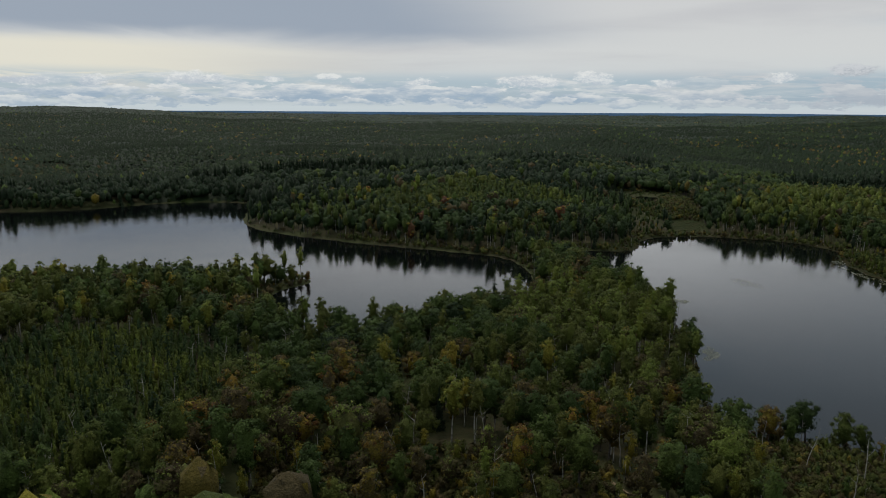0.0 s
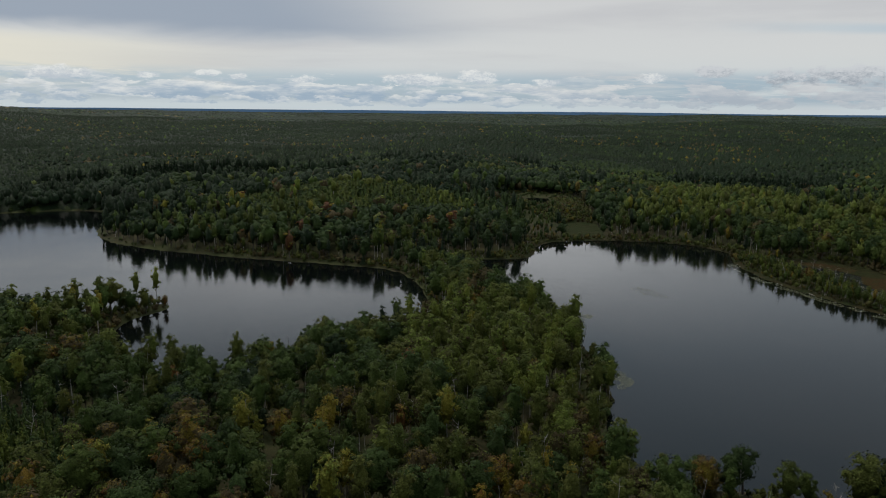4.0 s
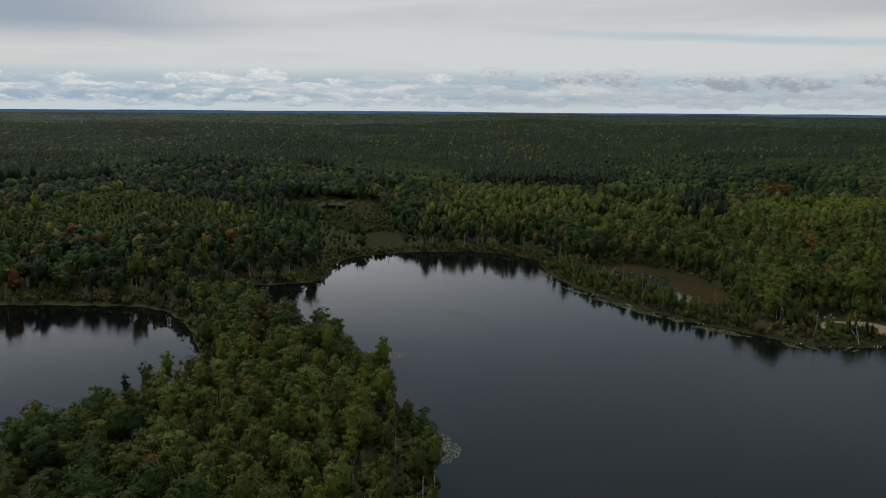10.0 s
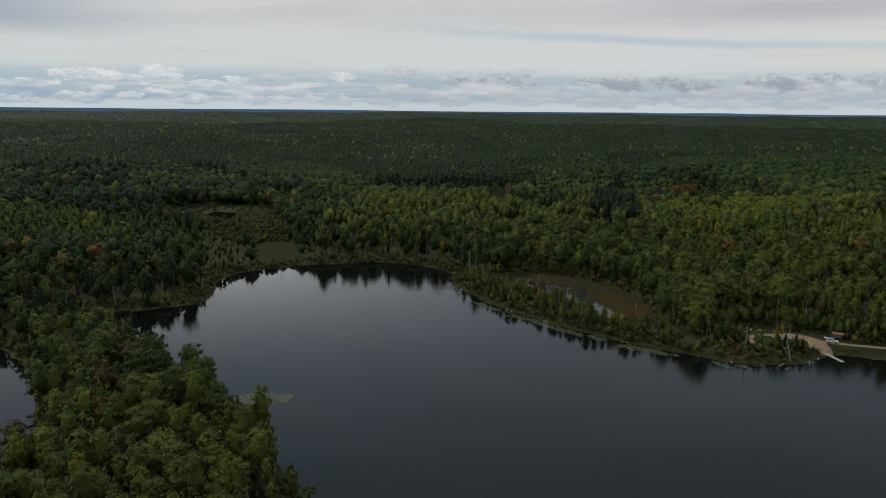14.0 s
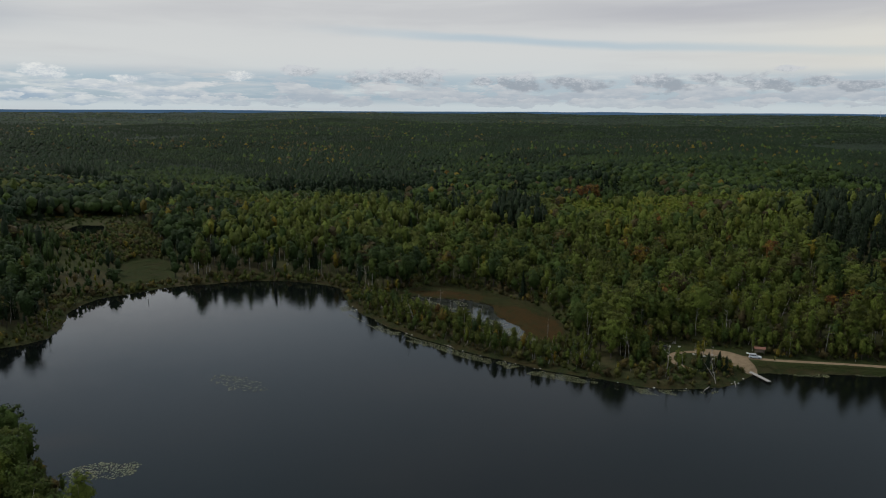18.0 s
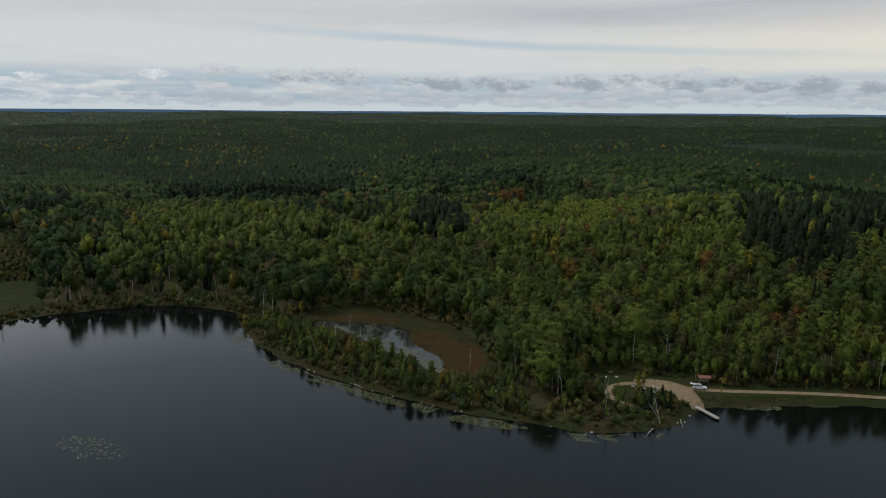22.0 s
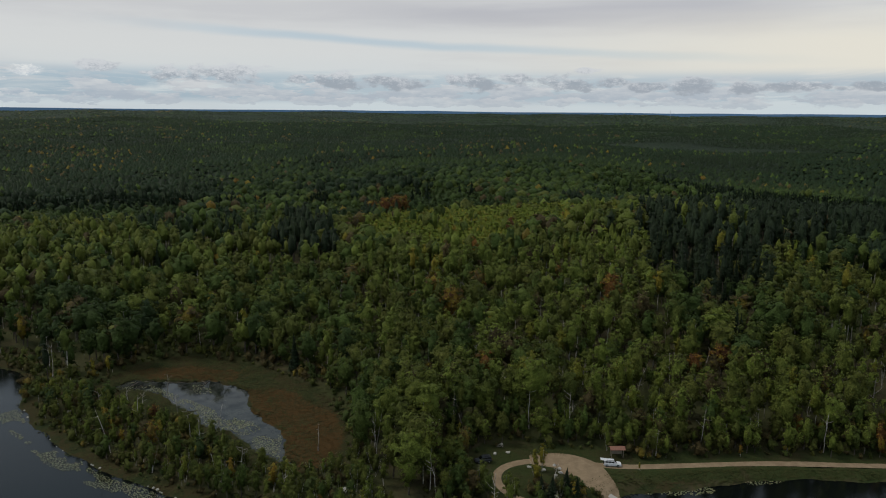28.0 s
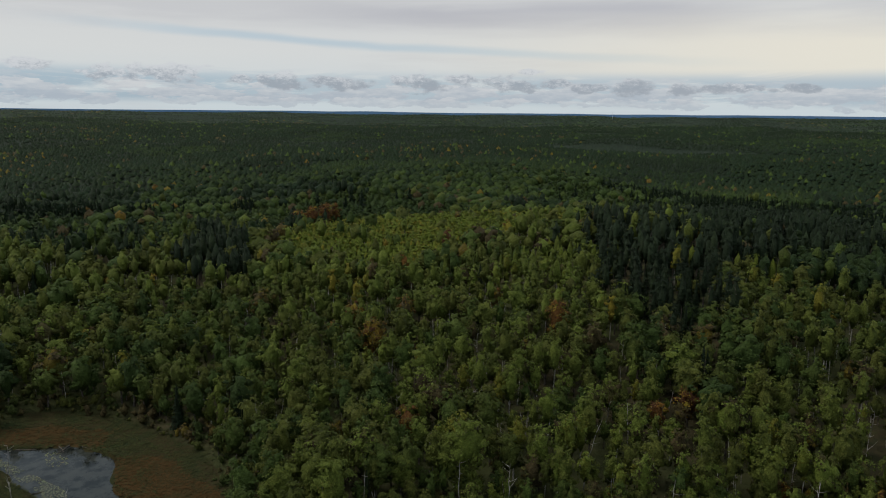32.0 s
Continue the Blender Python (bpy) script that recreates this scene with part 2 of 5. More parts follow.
def leaf_material(name, stops, joined):
    """Foliage: a tint for each tree (from the object, or the tint kept in a joined wood), mottled leaf by leaf, with
    the shade of gaps between leaf clusters painted in.
    """
    m, a, l, b = material(name, 0.75, 0.15)
    if joined:
        t = a("ShaderNodeAttribute")
        t.attribute_name = "tint"
        value = t.outputs["Fac"]
    else:
        tone = a("ShaderNodeSeparateColor")
        l(a("ShaderNodeObjectInfo").outputs["Color"], tone.inputs[0])
        value = tone.outputs[0]
    g = a("ShaderNodeNewGeometry")
    island = g.outputs["Random Per Island"]
    value = op(a, l, "ADD", value, op(a, l, "MULTIPLY", op(a, l, "SUBTRACT", island, 0.5), 0.10), True)
    col = ramp(a, l, value, stops)
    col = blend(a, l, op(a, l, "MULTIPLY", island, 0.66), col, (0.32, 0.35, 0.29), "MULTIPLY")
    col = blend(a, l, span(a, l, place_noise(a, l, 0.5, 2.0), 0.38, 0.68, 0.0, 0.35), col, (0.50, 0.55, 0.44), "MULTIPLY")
    # shaded gaps between leaf clusters, painted dark into the colour where the bump sinks
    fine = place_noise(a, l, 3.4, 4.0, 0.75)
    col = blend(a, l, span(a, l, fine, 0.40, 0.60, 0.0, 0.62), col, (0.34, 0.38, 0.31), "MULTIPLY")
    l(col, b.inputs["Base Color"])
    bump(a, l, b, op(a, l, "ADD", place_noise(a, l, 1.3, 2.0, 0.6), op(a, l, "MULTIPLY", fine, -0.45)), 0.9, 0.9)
    return m


# DEEP is dark and cool enough to carry the far woods' haze and shade
GREEN, DEEP, OLIVE = (0.090, 0.138, 0.026), (0.021, 0.044, 0.017), (0.132, 0.141, 0.027)
LIME, YELLOW, ORANGE = (0.192, 0.246, 0.040), (0.360, 0.265, 0.030), (0.285, 0.128, 0.028)
BROWN, RUST, NEEDLE = (0.108, 0.080, 0.033), (0.170, 0.068, 0.029), (0.026, 0.046, 0.019)
STOPS = {
    "hardwood": [(0.0, DEEP), (0.35, GREEN), (0.60, OLIVE), (0.82, LIME), (0.86, BROWN), (0.92, BROWN), (0.955, YELLOW), (0.975, ORANGE), (1.0, RUST)],
    "aspen": [(0.0, GREEN), (0.4, OLIVE), (0.8, LIME), (0.95, YELLOW), (1.0, ORANGE)],
    "young": [(0.0, (0.024, 0.049, 0.017)), (0.25, (0.060, 0.098, 0.021)), (0.5, (0.126, 0.152, 0.022)), (0.8, (0.205, 0.262, 0.032)), (1.0, (0.32, 0.26, 0.030))],
    "needle": [(0.0, NEEDLE), (0.6, (0.028, 0.046, 0.021)), (1.0, (0.042, 0.064, 0.025))],
    "shrub": [(0.0, (0.072, 0.105, 0.026)), (0.45, OLIVE), (0.7, BROWN), (0.9, (0.125, 0.090, 0.032)), (1.0, YELLOW)],
}
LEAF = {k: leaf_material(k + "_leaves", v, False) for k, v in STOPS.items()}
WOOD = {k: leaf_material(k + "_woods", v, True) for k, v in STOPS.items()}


def bark(name, light, dark, scale):
    m, a, l, b = material(name, 0.85, 0.2)
    n = place_noise(a, l, scale, 4.0)
    l(ramp(a, l, n, [(0.42, light), (0.62, dark)]), b.inputs["Base Color"])
    return m


BARK_GREY = bark("grey_bark", (0.13, 0.11, 0.09), (0.05, 0.042, 0.035), 1.5)
BARK_WHITE = bark("white_birch_bark", (0.50, 0.47, 0.42), (0.16, 0.15, 0.13), 1.1)
BARK_DEAD = bark("bleached_dead_wood", (0.42, 0.39, 0.35), (0.20, 0.18, 0.16), 1.3)

m, a, l, b = material("forest_floor", 0.95, 0.1)
col = ramp(a, l, place_noise(a, l, 0.25, 6.0), [(0.35, (0.036, 0.040, 0.018)), (0.55, (0.062, 0.050, 0.026)), (0.7, (0.050, 0.062, 0.022))])
col = blend(a, l, span(a, l, place_noise(a, l, 0.02, 3.0), 0.4, 0.6), col, (0.048, 0.054, 0.020))
for zone, stops in (("sedge", [(0.35, (0.024, 0.025, 0.010)), (0.46, (0.044, 0.034, 0.014)), (0.54, (0.026, 0.032, 0.011)), (0.65, (0.020, 0.030, 0.010))]),
                    ("rust", [(0.35, (0.058, 0.036, 0.013)), (0.46, (0.062, 0.036, 0.012)), (0.54, (0.036, 0.033, 0.012)), (0.62, (0.062, 0.036, 0.012)), (0.70, (0.038, 0.036, 0.012))]),
                    ("lawn", [(0.35, (0.022, 0.034, 0.010)), (0.5, (0.032, 0.042, 0.013)), (0.62, (0.046, 0.038, 0.018)), (0.7, (0.028, 0.042, 0.011))])):
    w = a("ShaderNodeAttribute")
    w.attribute_name = zone
    fac = span(a, l, op(a, l, "ADD", w.outputs["Fac"], op(a, l, "MULTIPLY", op(a, l, "SUBTRACT", place_noise(a, l, 0.5, 4.0), 0.5), 0.7)), 0.3, 0.6)
    tone = op(a, l, "ADD", op(a, l, "MULTIPLY", place_noise(a, l, 0.09, 3.0), 0.6), op(a, l, "MULTIPLY", place_noise(a, l, 1.3, 4.0, 0.7), 0.4))
    col = blend(a, l, fac, col, ramp(a, l, tone, stops))
l(col, b.inputs["Base Color"])
bump(a, l, b, place_noise(a, l, 0.8, 6.0), 0.8, 0.5)
FLOOR = m

m, a, l, b = material("lake_water", 0.04, 0.5)
b.inputs["IOR"].default_value = 1.333
col = ramp(a, l, place_noise(a, l, 0.012, 3.0), [(0.3, (0.0030, 0.0040, 0.0040)), (0.7, (0.0045, 0.0060, 0.0056))])
l(col, b.inputs["Base Color"])
g = a("ShaderNodeNewGeometry")
mp = a("ShaderNodeMapping")
mp.inputs["Scale"].default_value = (1.0, 1.4, 1.0)
l(g.outputs["Position"], mp.inputs[0])
w = a("ShaderNodeTexNoise", Scale=1.6, Detail=4.0, Roughness=0.6)
l(mp.outputs[0], w.inputs["Vector"])
off = a("ShaderNodeAttribute")
off.attribute_name = "offshore"
gusts = op(a, l, "MULTIPLY", op(a, l, "SUBTRACT", place_noise(a, l, 0.03, 3.0), 0.5), 40.0)
calm = span(a, l, op(a, l, "ADD", off.outputs["Fac"], gusts), 6.0, 26.0, 0.06, 1.0)
calm = op(a, l, "MULTIPLY", calm, span(a, l, place_noise(a, l, 0.018, 3.0), 0.35, 0.65, 0.4, 1.0))
bump(a, l, b, op(a, l, "MULTIPLY", w.outputs[0], calm), 0.09, 0.25)
WATER = m

m, a, l, b = material("silty_pool_water", 0.06, 0.5)
b.inputs["IOR"].default_value = 1.333
l(ramp(a, l, place_noise(a, l, 0.22, 5.0, 0.65), [(0.40, (0.010, 0.012, 0.010)), (0.50, (0.034, 0.037, 0.033)), (0.62, (0.046, 0.049, 0.042))]), b.inputs["Base Color"])
bump(a, l, b, place_noise(a, l, 1.6, 3.0), 0.02, 0.2)
POOL = m

m, a, l, b = material("gravel", 0.95, 0.2)
col = ramp(a, l, place_noise(a, l, 0.5, 7.0, 0.7), [(0.3, (0.175, 0.125, 0.076)), (0.6, (0.255, 0.190, 0.118)), (0.8, (0.31, 0.245, 0.165))])
l(col, b.inputs["Base Color"])
bump(a, l, b, place_noise(a, l, 9.0, 4.0), 0.5, 0.05)
GRAVEL = m

def blades(name, stops):
    m, a, l, b = material(name, 0.9, 0.1)
    tone = op(a, l, "ADD", op(a, l, "MULTIPLY", place_noise(a, l, 0.15, 3.0), 0.8), op(a, l, "MULTIPLY", a("ShaderNodeNewGeometry").outputs["Random Per Island"], 0.2))
    l(ramp(a, l, tone, stops), b.inputs["Base Color"])
    return m


SEDGE = blades("olive_sedge_blades", [(0.35, (0.032, 0.040, 0.013)), (0.50, (0.050, 0.050, 0.016)), (0.65, (0.034, 0.048, 0.014))])
RUSTY = blades("rusty_sedge_blades", [(0.35, (0.070, 0.040, 0.013)), (0.50, (0.074, 0.040, 0.013)), (0.65, (0.046, 0.038, 0.013))])

m, a, l, b = material("lily_pads", 0.45, 0.4)
l(ramp(a, l, a("ShaderNodeNewGeometry").outputs["Random Per Island"], [(0.0, (0.095, 0.112, 0.048)), (0.6, (0.160, 0.168, 0.075)), (1.0, (0.140, 0.115, 0.058))]), b.inputs["Base Color"])
PADS = m

# air haze put into the ridge as blue colour and a faint glow
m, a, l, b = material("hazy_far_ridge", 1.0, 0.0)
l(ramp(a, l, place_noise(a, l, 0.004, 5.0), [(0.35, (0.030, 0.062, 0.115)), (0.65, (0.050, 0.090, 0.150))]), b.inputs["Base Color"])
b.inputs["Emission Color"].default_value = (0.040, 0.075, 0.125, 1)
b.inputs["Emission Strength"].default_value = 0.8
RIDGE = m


def painted(name, colour, rough=0.5, spec=0.4, grime=0.35, metal=0.0, size=3.0):
    """Plain made surfaces, mottled by dirt and weather."""
    m, a, l, b = material(name, rough, spec)
    n = place_noise(a, l, size, 5.0, 0.65, own=True)
    worn = tuple(c * (1 - grime) for c in colour)
    l(ramp(a, l, n, [(0.35, colour), (0.75, worn)]), b.inputs["Base Color"])
    b.inputs["Metallic"].default_value = metal
    return m


WHITE_CAR = painted("white_car_paint", (0.72, 0.73, 0.74), 0.3, 0.5, 0.12)
DARK_CAR = painted("dark_car_paint", (0.025, 0.028, 0.032), 0.3, 0.5, 0.2)
GLASS = painted("tinted_car_glass", (0.012, 0.014, 0.016), 0.08, 0.6, 0.1)
RUBBER = painted("tyre_rubber", (0.02, 0.02, 0.02), 0.9, 0.2, 0.2)
STEEL = painted("wheel_steel", (0.45, 0.46, 0.48), 0.35, 0.5, 0.3, 0.8)
ROOFING = painted("red_brown_roofing", (0.26, 0.125, 0.085), 0.7, 0.3, 0.35)
TIMBER = painted("weathered_timber", (0.30, 0.25, 0.19), 0.85, 0.2, 0.45)
PALE_TIMBER = painted("grey_dock_boards", (0.42, 0.40, 0.36), 0.8, 0.2, 0.35)
STONE = painted("pale_boulders", (0.48, 0.46, 0.42), 0.85, 0.2, 0.4)
RED_LAMP = painted("red_lamp_glass", (0.35, 0.02, 0.02), 0.2, 0.5, 0.1)
CLEAR_LAMP = painted("clear_lamp_glass", (0.6, 0.6, 0.58), 0.15, 0.5, 0.1)


# ---- the plan: lakes, marsh, road ----
LAKE_EAST = [(84, 500), (95, 508), (112, 503), (127, 499), (142, 504), (150, 522), (154, 538), (164, 553), (175, 561), (190, 559), (208, 565), (228, 556), (250, 551),
             (268, 537), (280, 518), (284, 502), (272, 481), (265, 460), (261, 436), (261, 408), (264, 388), (267, 370), (271, 352), (278, 332), (286, 315), (296, 300),
             (311, 293), (324, 291), (332, 293), (340, 287), (349, 277), (360, 270), (369, 260), (377, 248), (385, 236), (400, 212)]
LAKE_SOUTH = [(420, 175), (400, 135), (330, 118), (250, 130), (190, 160), (150, 184), (128, 194), (106, 203), (90, 207), (82, 217), (88, 237), (99, 256), (103, 272),
              (109, 292), (113, 315), (112, 335), (112, 355), (114, 375), (109, 400), (102, 425), (98, 450), (95, 470), (86, 488)]
LAKE_WEST = [(57, 400), (58, 430), (55, 455), (49, 473), (30, 489), (5, 502), (-28, 517), (-62, 535), (-90, 552), (-118, 568), (-147, 595), (-162, 622), (-172, 660),
             (-178, 700), (-188, 745), (-204, 766), (-243, 771), (-285, 756), (-317, 725), (-358, 695), (-408, 688), (-470, 676), (-530, 600), (-480, 490), (-390, 420),
             (-300, 404), (-235, 397), (-200, 370), (-164, 377), (-137, 383), (-111, 393), (-92, 406), (-80, 416), (-71, 412), (-66, 406), (-73, 395), (-84, 382),
             (-84, 358), (-72, 332), (-57, 311), (-42, 301), (-28, 298), (-15, 308), (-7, 322), (5, 328), (14, 338), (26, 344), (37, 349), (48, 359), (56, 378)]
MARSH_POND = [(287, 466), (297, 461.5), (304, 466), (307, 456.5), (312, 451), (315, 444), (320, 442.5), (322.5, 436), (321.5, 427), (322, 420.5), (315, 413.5), (309.5, 407.5), (308, 400.5), (307.7, 392.5), (306, 385), (301, 380.5), (296, 376), (293.5, 367.5), (291.5, 369), (293, 378), (293, 387), (295.5, 393), (297.3, 399.5), (296.5, 406.5), (294.5, 413), (299, 418.5), (299.5, 428.5), (300, 437), (301.5, 446), (298.5, 456), (292, 462)]
HILL_POND = [(204, 750), (208, 761), (219, 765), (231, 756), (228, 737), (215, 706), (201, 709)]
MARSH = [(285, 467), (299, 471), (314, 476.5), (329, 471), (338, 450), (338.5, 425), (336, 402), (324, 380), (308, 363), (299, 357.5), (290, 364), (287, 373), (290, 400), (289, 440)]
RUST_BANK = [(321, 426), (326, 420), (328.5, 409), (328, 394), (322, 379), (311, 367), (301, 360.5), (293, 365), (292, 375), (303, 383), (306, 393), (309, 409), (315, 415)]
RUST_HEAD = [(304, 463), (309, 473.5), (323, 462), (331.5, 441), (325, 428), (321, 440), (313, 449)]
BRIGHT_POINT = [(40, 240), (30, 300), (48, 350), (75, 362), (104, 340), (104, 290), (92, 258), (70, 235)]
CLOUD_SHADED_SLOPE = [(-160, 270), (-110, 275), (-60, 250), (-50, 205), (-40, 170), (60, 140), (70, 200), (50, 240), (20, 280), (-40, 290), (-160, 380)]
GRASS_LOBE = [(186, 570), (198, 606), (208, 636), (219, 650), (232, 640), (231, 614), (224, 590), (217, 567), (204, 562), (194, 559)]
PLANTATION = [(-150, 228), (-140, 262), (-108, 270), (-66, 244), (-50, 204), (-60, 172), (-96, 135), (-160, 150)]
PINEWOOD = [(506, 358), (475, 330), (462, 306), (503, 298), (549, 290), (599, 273), (653, 248), (700, 250), (775, 256), (797, 340), (723, 399), (644, 418), (574, 388)]
PINE_CLUMP = [(430, 520), (442, 492), (515, 568), (502, 600)]
ASPEN_STAND = [(490, 540), (478, 470), (500, 440), (590, 440), (635, 418), (780, 480), (750, 560), (668, 590), (589, 595)]
ASPEN_RIDGE = [(-70, 665), (-26, 715), (26, 790), (92, 740), (128, 640), (84, 592), (24, 612), (-25, 600)]
ASPEN_BAY = [(259, 635), (330, 700), (402, 700), (425, 620), (395, 545), (345, 560), (285, 560), (255, 590)]
SE_FIELD = [(70, 110), (84, 198), (106, 192), (130, 183), (190, 149), (260, 110)]
STRIP = [(262, 470), (296, 470), (302, 440), (296, 410), (290, 385), (304, 372), (306, 352), (290, 330), (276, 330), (262, 390), (258, 440)]
LANDING = [(292, 304), (312, 290), (336, 292), (338, 302), (330, 313), (324, 317), (313, 316), (300, 322), (290, 330)]
OPEN = [(309, 316), (316, 328), (326, 334), (336, 331), (343, 322), (347, 314), (350, 306), (352, 297), (354, 291), (348, 288), (337, 293), (331, 291), (327, 296), (330, 302), (326, 307), (323, 314), (316, 311)]
LOT_FLAT = [(306, 318), (318, 330), (333, 336), (344, 322), (352, 304), (348, 292), (332, 290), (318, 300)]
FOOTPATH = [(28, 186), (31, 180), (36, 173), (42, 166), (46, 155), (52, 142)]
POND_GAP = [(192, 632), (240, 632), (246, 700), (238, 735), (192, 735), (186, 690)]
POND_VIEW = [(160, 560), (150, 585), (168, 625), (184, 665), (192, 700), (215, 690), (205, 650), (196, 620), (186, 580), (176, 562)]
GLADE = [(-40, 166), (-20, 180), (10, 176), (34, 180), (52, 160), (40, 140), (-40, 140)]
ROAD_LINE = [(430, 190), (405, 217), (391, 238), (384, 248), (375.5, 261), (366, 273), (355, 285.5), (346, 296), (341.5, 305), (337.5, 314), (331, 321), (324, 323), (318, 320), (314.5, 314), (314, 308)]


def rounded(poly, times=2, closed=True):
    """Corner cutting: a plan line with soft bends."""
    p = np.array(poly, float)
    for _ in range(times):
        q = np.roll(p, -1, 0) if closed else p[1:]
        o = p if closed else p[:-1]
        s = np.stack([0.75 * o + 0.25 * q, 0.25 * o + 0.75 * q], 1).reshape(-1, 2)
        p = s if closed else np.concatenate([p[:1], s, p[-1:]])
    return p


def inside_distance(x, y, poly):
    """Signed distance to a closed plan line: below zero inside."""
    a, b = poly, np.roll(poly, -1, 0)
    best, odd = np.full(x.shape, 1e12), np.zeros(x.shape, bool)
    for (ax, ay), (bx, by) in zip(a, b):
        dx, dy = bx - ax, by - ay
        t = np.clip(((x - ax) * dx + (y - ay) * dy) / (dx * dx + dy * dy + 1e-9), 0, 1)
        best = np.minimum(best, (x - ax - t * dx) ** 2 + (y - ay - t * dy) ** 2)
        if dy:
            cross = (ay > y) != (by > y)
            odd ^= cross & (x < ax + (y - ay) * dx / dy)
    return np.where(odd, -1, 1) * np.sqrt(best)


def line_distance(x, y, line):
    best = np.full(x.shape, 1e12)
    for (ax, ay), (bx, by) in zip(line[:-1], line[1:]):
        dx, dy = bx - ax, by - ay
        t = np.clip(((x - ax) * dx + (y - ay) * dy) / (dx * dx + dy * dy), 0, 1)
        best = np.minimum(best, (x - ax - t * dx) ** 2 + (y - ay - t * dy) ** 2)
    return np.sqrt(best)


LATTICE = np.random.RandomState(5).rand(256, 256)


def field(x, y, size, seed=0):
    """Smooth noise, 0 to 1, with bumps of about that size."""
    u, v = x / size + seed * 17.3, y / size + seed * 31.7
    i, j = np.floor(u).astype(int), np.floor(v).astype(int)
    fu, fv = u - i, v - j
    fu, fv = fu * fu * (3 - 2 * fu), fv * fv * (3 - 2 * fv)
    g = lambda a, b: LATTICE[a % 256, b % 256]
    return (g(i, j) * (1 - fu) + g(i + 1, j) * fu) * (1 - fv) + (g(i, j + 1) * (1 - fu) + g(i + 1, j + 1) * fu) * fv


def step(v, a, b):
    t = np.clip((v - a) / (b - a), 0, 1)
    return t * t * (3 - 2 * t)


SHORES = [rounded(LAKE_EAST + LAKE_SOUTH), rounded(LAKE_WEST), rounded(MARSH_POND)]
GX, GY, GS = -620.0, 60.0, 3.0
_gx, _gy = np.meshgrid(GX + GS * np.arange(390), GY + GS * np.arange(270))
_sd = np.minimum.reduce([inside_distance(_gx, _gy, p) for p in SHORES])
_sd += 2.2 * (field(_gx, _gy, 9, 1) - 0.5) + 1.2 * (field(_gx, _gy, 4, 2) - 0.5)
_masks = {n: inside_distance(_gx, _gy, rounded(p, 1)) for n, p in dict(marsh=MARSH, rust_bank=RUST_BANK, rust_head=RUST_HEAD, lot=LOT_FLAT, open=OPEN, lobe=GRASS_LOBE, pond=HILL_POND).items()}
_masks["road"] = line_distance(_gx, _gy, rounded(ROAD_LINE, 2, False))
_masks["shore"] = _sd


def look_up(name, x, y):
    """A plan distance, read off its grid; far outside it, far away."""
    g = _masks[name]
    u, v = np.clip((x - GX) / GS, 0, g.shape[1] - 1.001), np.clip((y - GY) / GS, 0, g.shape[0] - 1.001)
    i, j = u.astype(int), v.astype(int)
    fu, fv = u - i, v - j
    d = (g[j, i] * (1 - fu) + g[j, i + 1] * fu) * (1 - fv) + (g[j + 1, i] * (1 - fu) + g[j + 1, i + 1] * fu) * fv
    out = np.hypot(np.maximum(0, np.maximum(GX - x, x - GX - GS * (g.shape[1] - 1))), np.maximum(0, np.maximum(GY - y, y - GY - GS * (g.shape[0] - 1))))
    return np.maximum(d, -30) + out


def rust_distance(x, y):
    """Signed distance to the rusty sedge beds, with a ragged edge."""
    return np.minimum(look_up("rust_bank", x, y), look_up("rust_head", x, y)) + 5 * (field(x, y, 7, 14) - 0.5)


def ground_height(x, y):
    x, y = np.asarray(x, float), np.asarray(y, float)
    d = look_up("shore", x, y)
    r = np.hypot(x - 120, y - 200)
    land = 0.45 * step(d, 0, 3) + 9.5 * (1 - np.exp(-np.maximum(d - 5, 0) / 55)) * (0.55 + 0.9 * field(x, y, 160, 3))
    land += 1.6 * (field(x, y, 35, 4) - 0.5) * step(d, 4, 30)
    roll = (field(x, y, 420, 6) - 0.45) * 38 + (field(x, y, 190, 7) - 0.5) * 24
    land += roll * step(d, 30, 260) * step(r, 380, 900) * (1 - 0.75 * step(r, 1300, 3200))
    land += (field(x, y, 900, 8) - 0.35) * 11 * step(r, 900, 2400)
    land += 44 * step(r, 500, 4300) + 12 * step(r, 2600, 4300)
    land += 46 * np.exp(-((x + 1450) ** 2 + (y - 2750) ** 2) / 780 ** 2)          # the hill behind the west lake
    land += 12 * np.exp(-((x - 30) ** 2 + (y - 690) ** 2) / 110 ** 2)               # the aspen ridge north of the lakes
    land += 8 * np.exp(-((x - 560) ** 2 + (y - 330) ** 2) / 130 ** 2)
    land -= 60 * step(r, 4350, 4900)
    low = step(look_up("marsh", x, y), 8, -4)
    land = land * (1 - low) + 0.35 * low
    low = step(look_up("lobe", x, y), 14, -4)
    land = land * (1 - low) + 0.5 * low
    low = step(look_up("pond", x, y), 45, 4)
    land = land * (1 - low) + 9.0 * low - 1.2 * step(look_up("pond", x, y), 1.5, -4)
    low = step(np.minimum(look_up("lot", x, y), look_up("road", x, y) - 3), 9, 0)
    land = land * (1 - low) + 1.4 * low * step(d, -0.5, 5)
    bed = -np.minimum(-d * 0.25, 2.0)
    return np.where(d > 0, np.maximum(land, np.minimum(d * 0.12, 0.35)), bed)


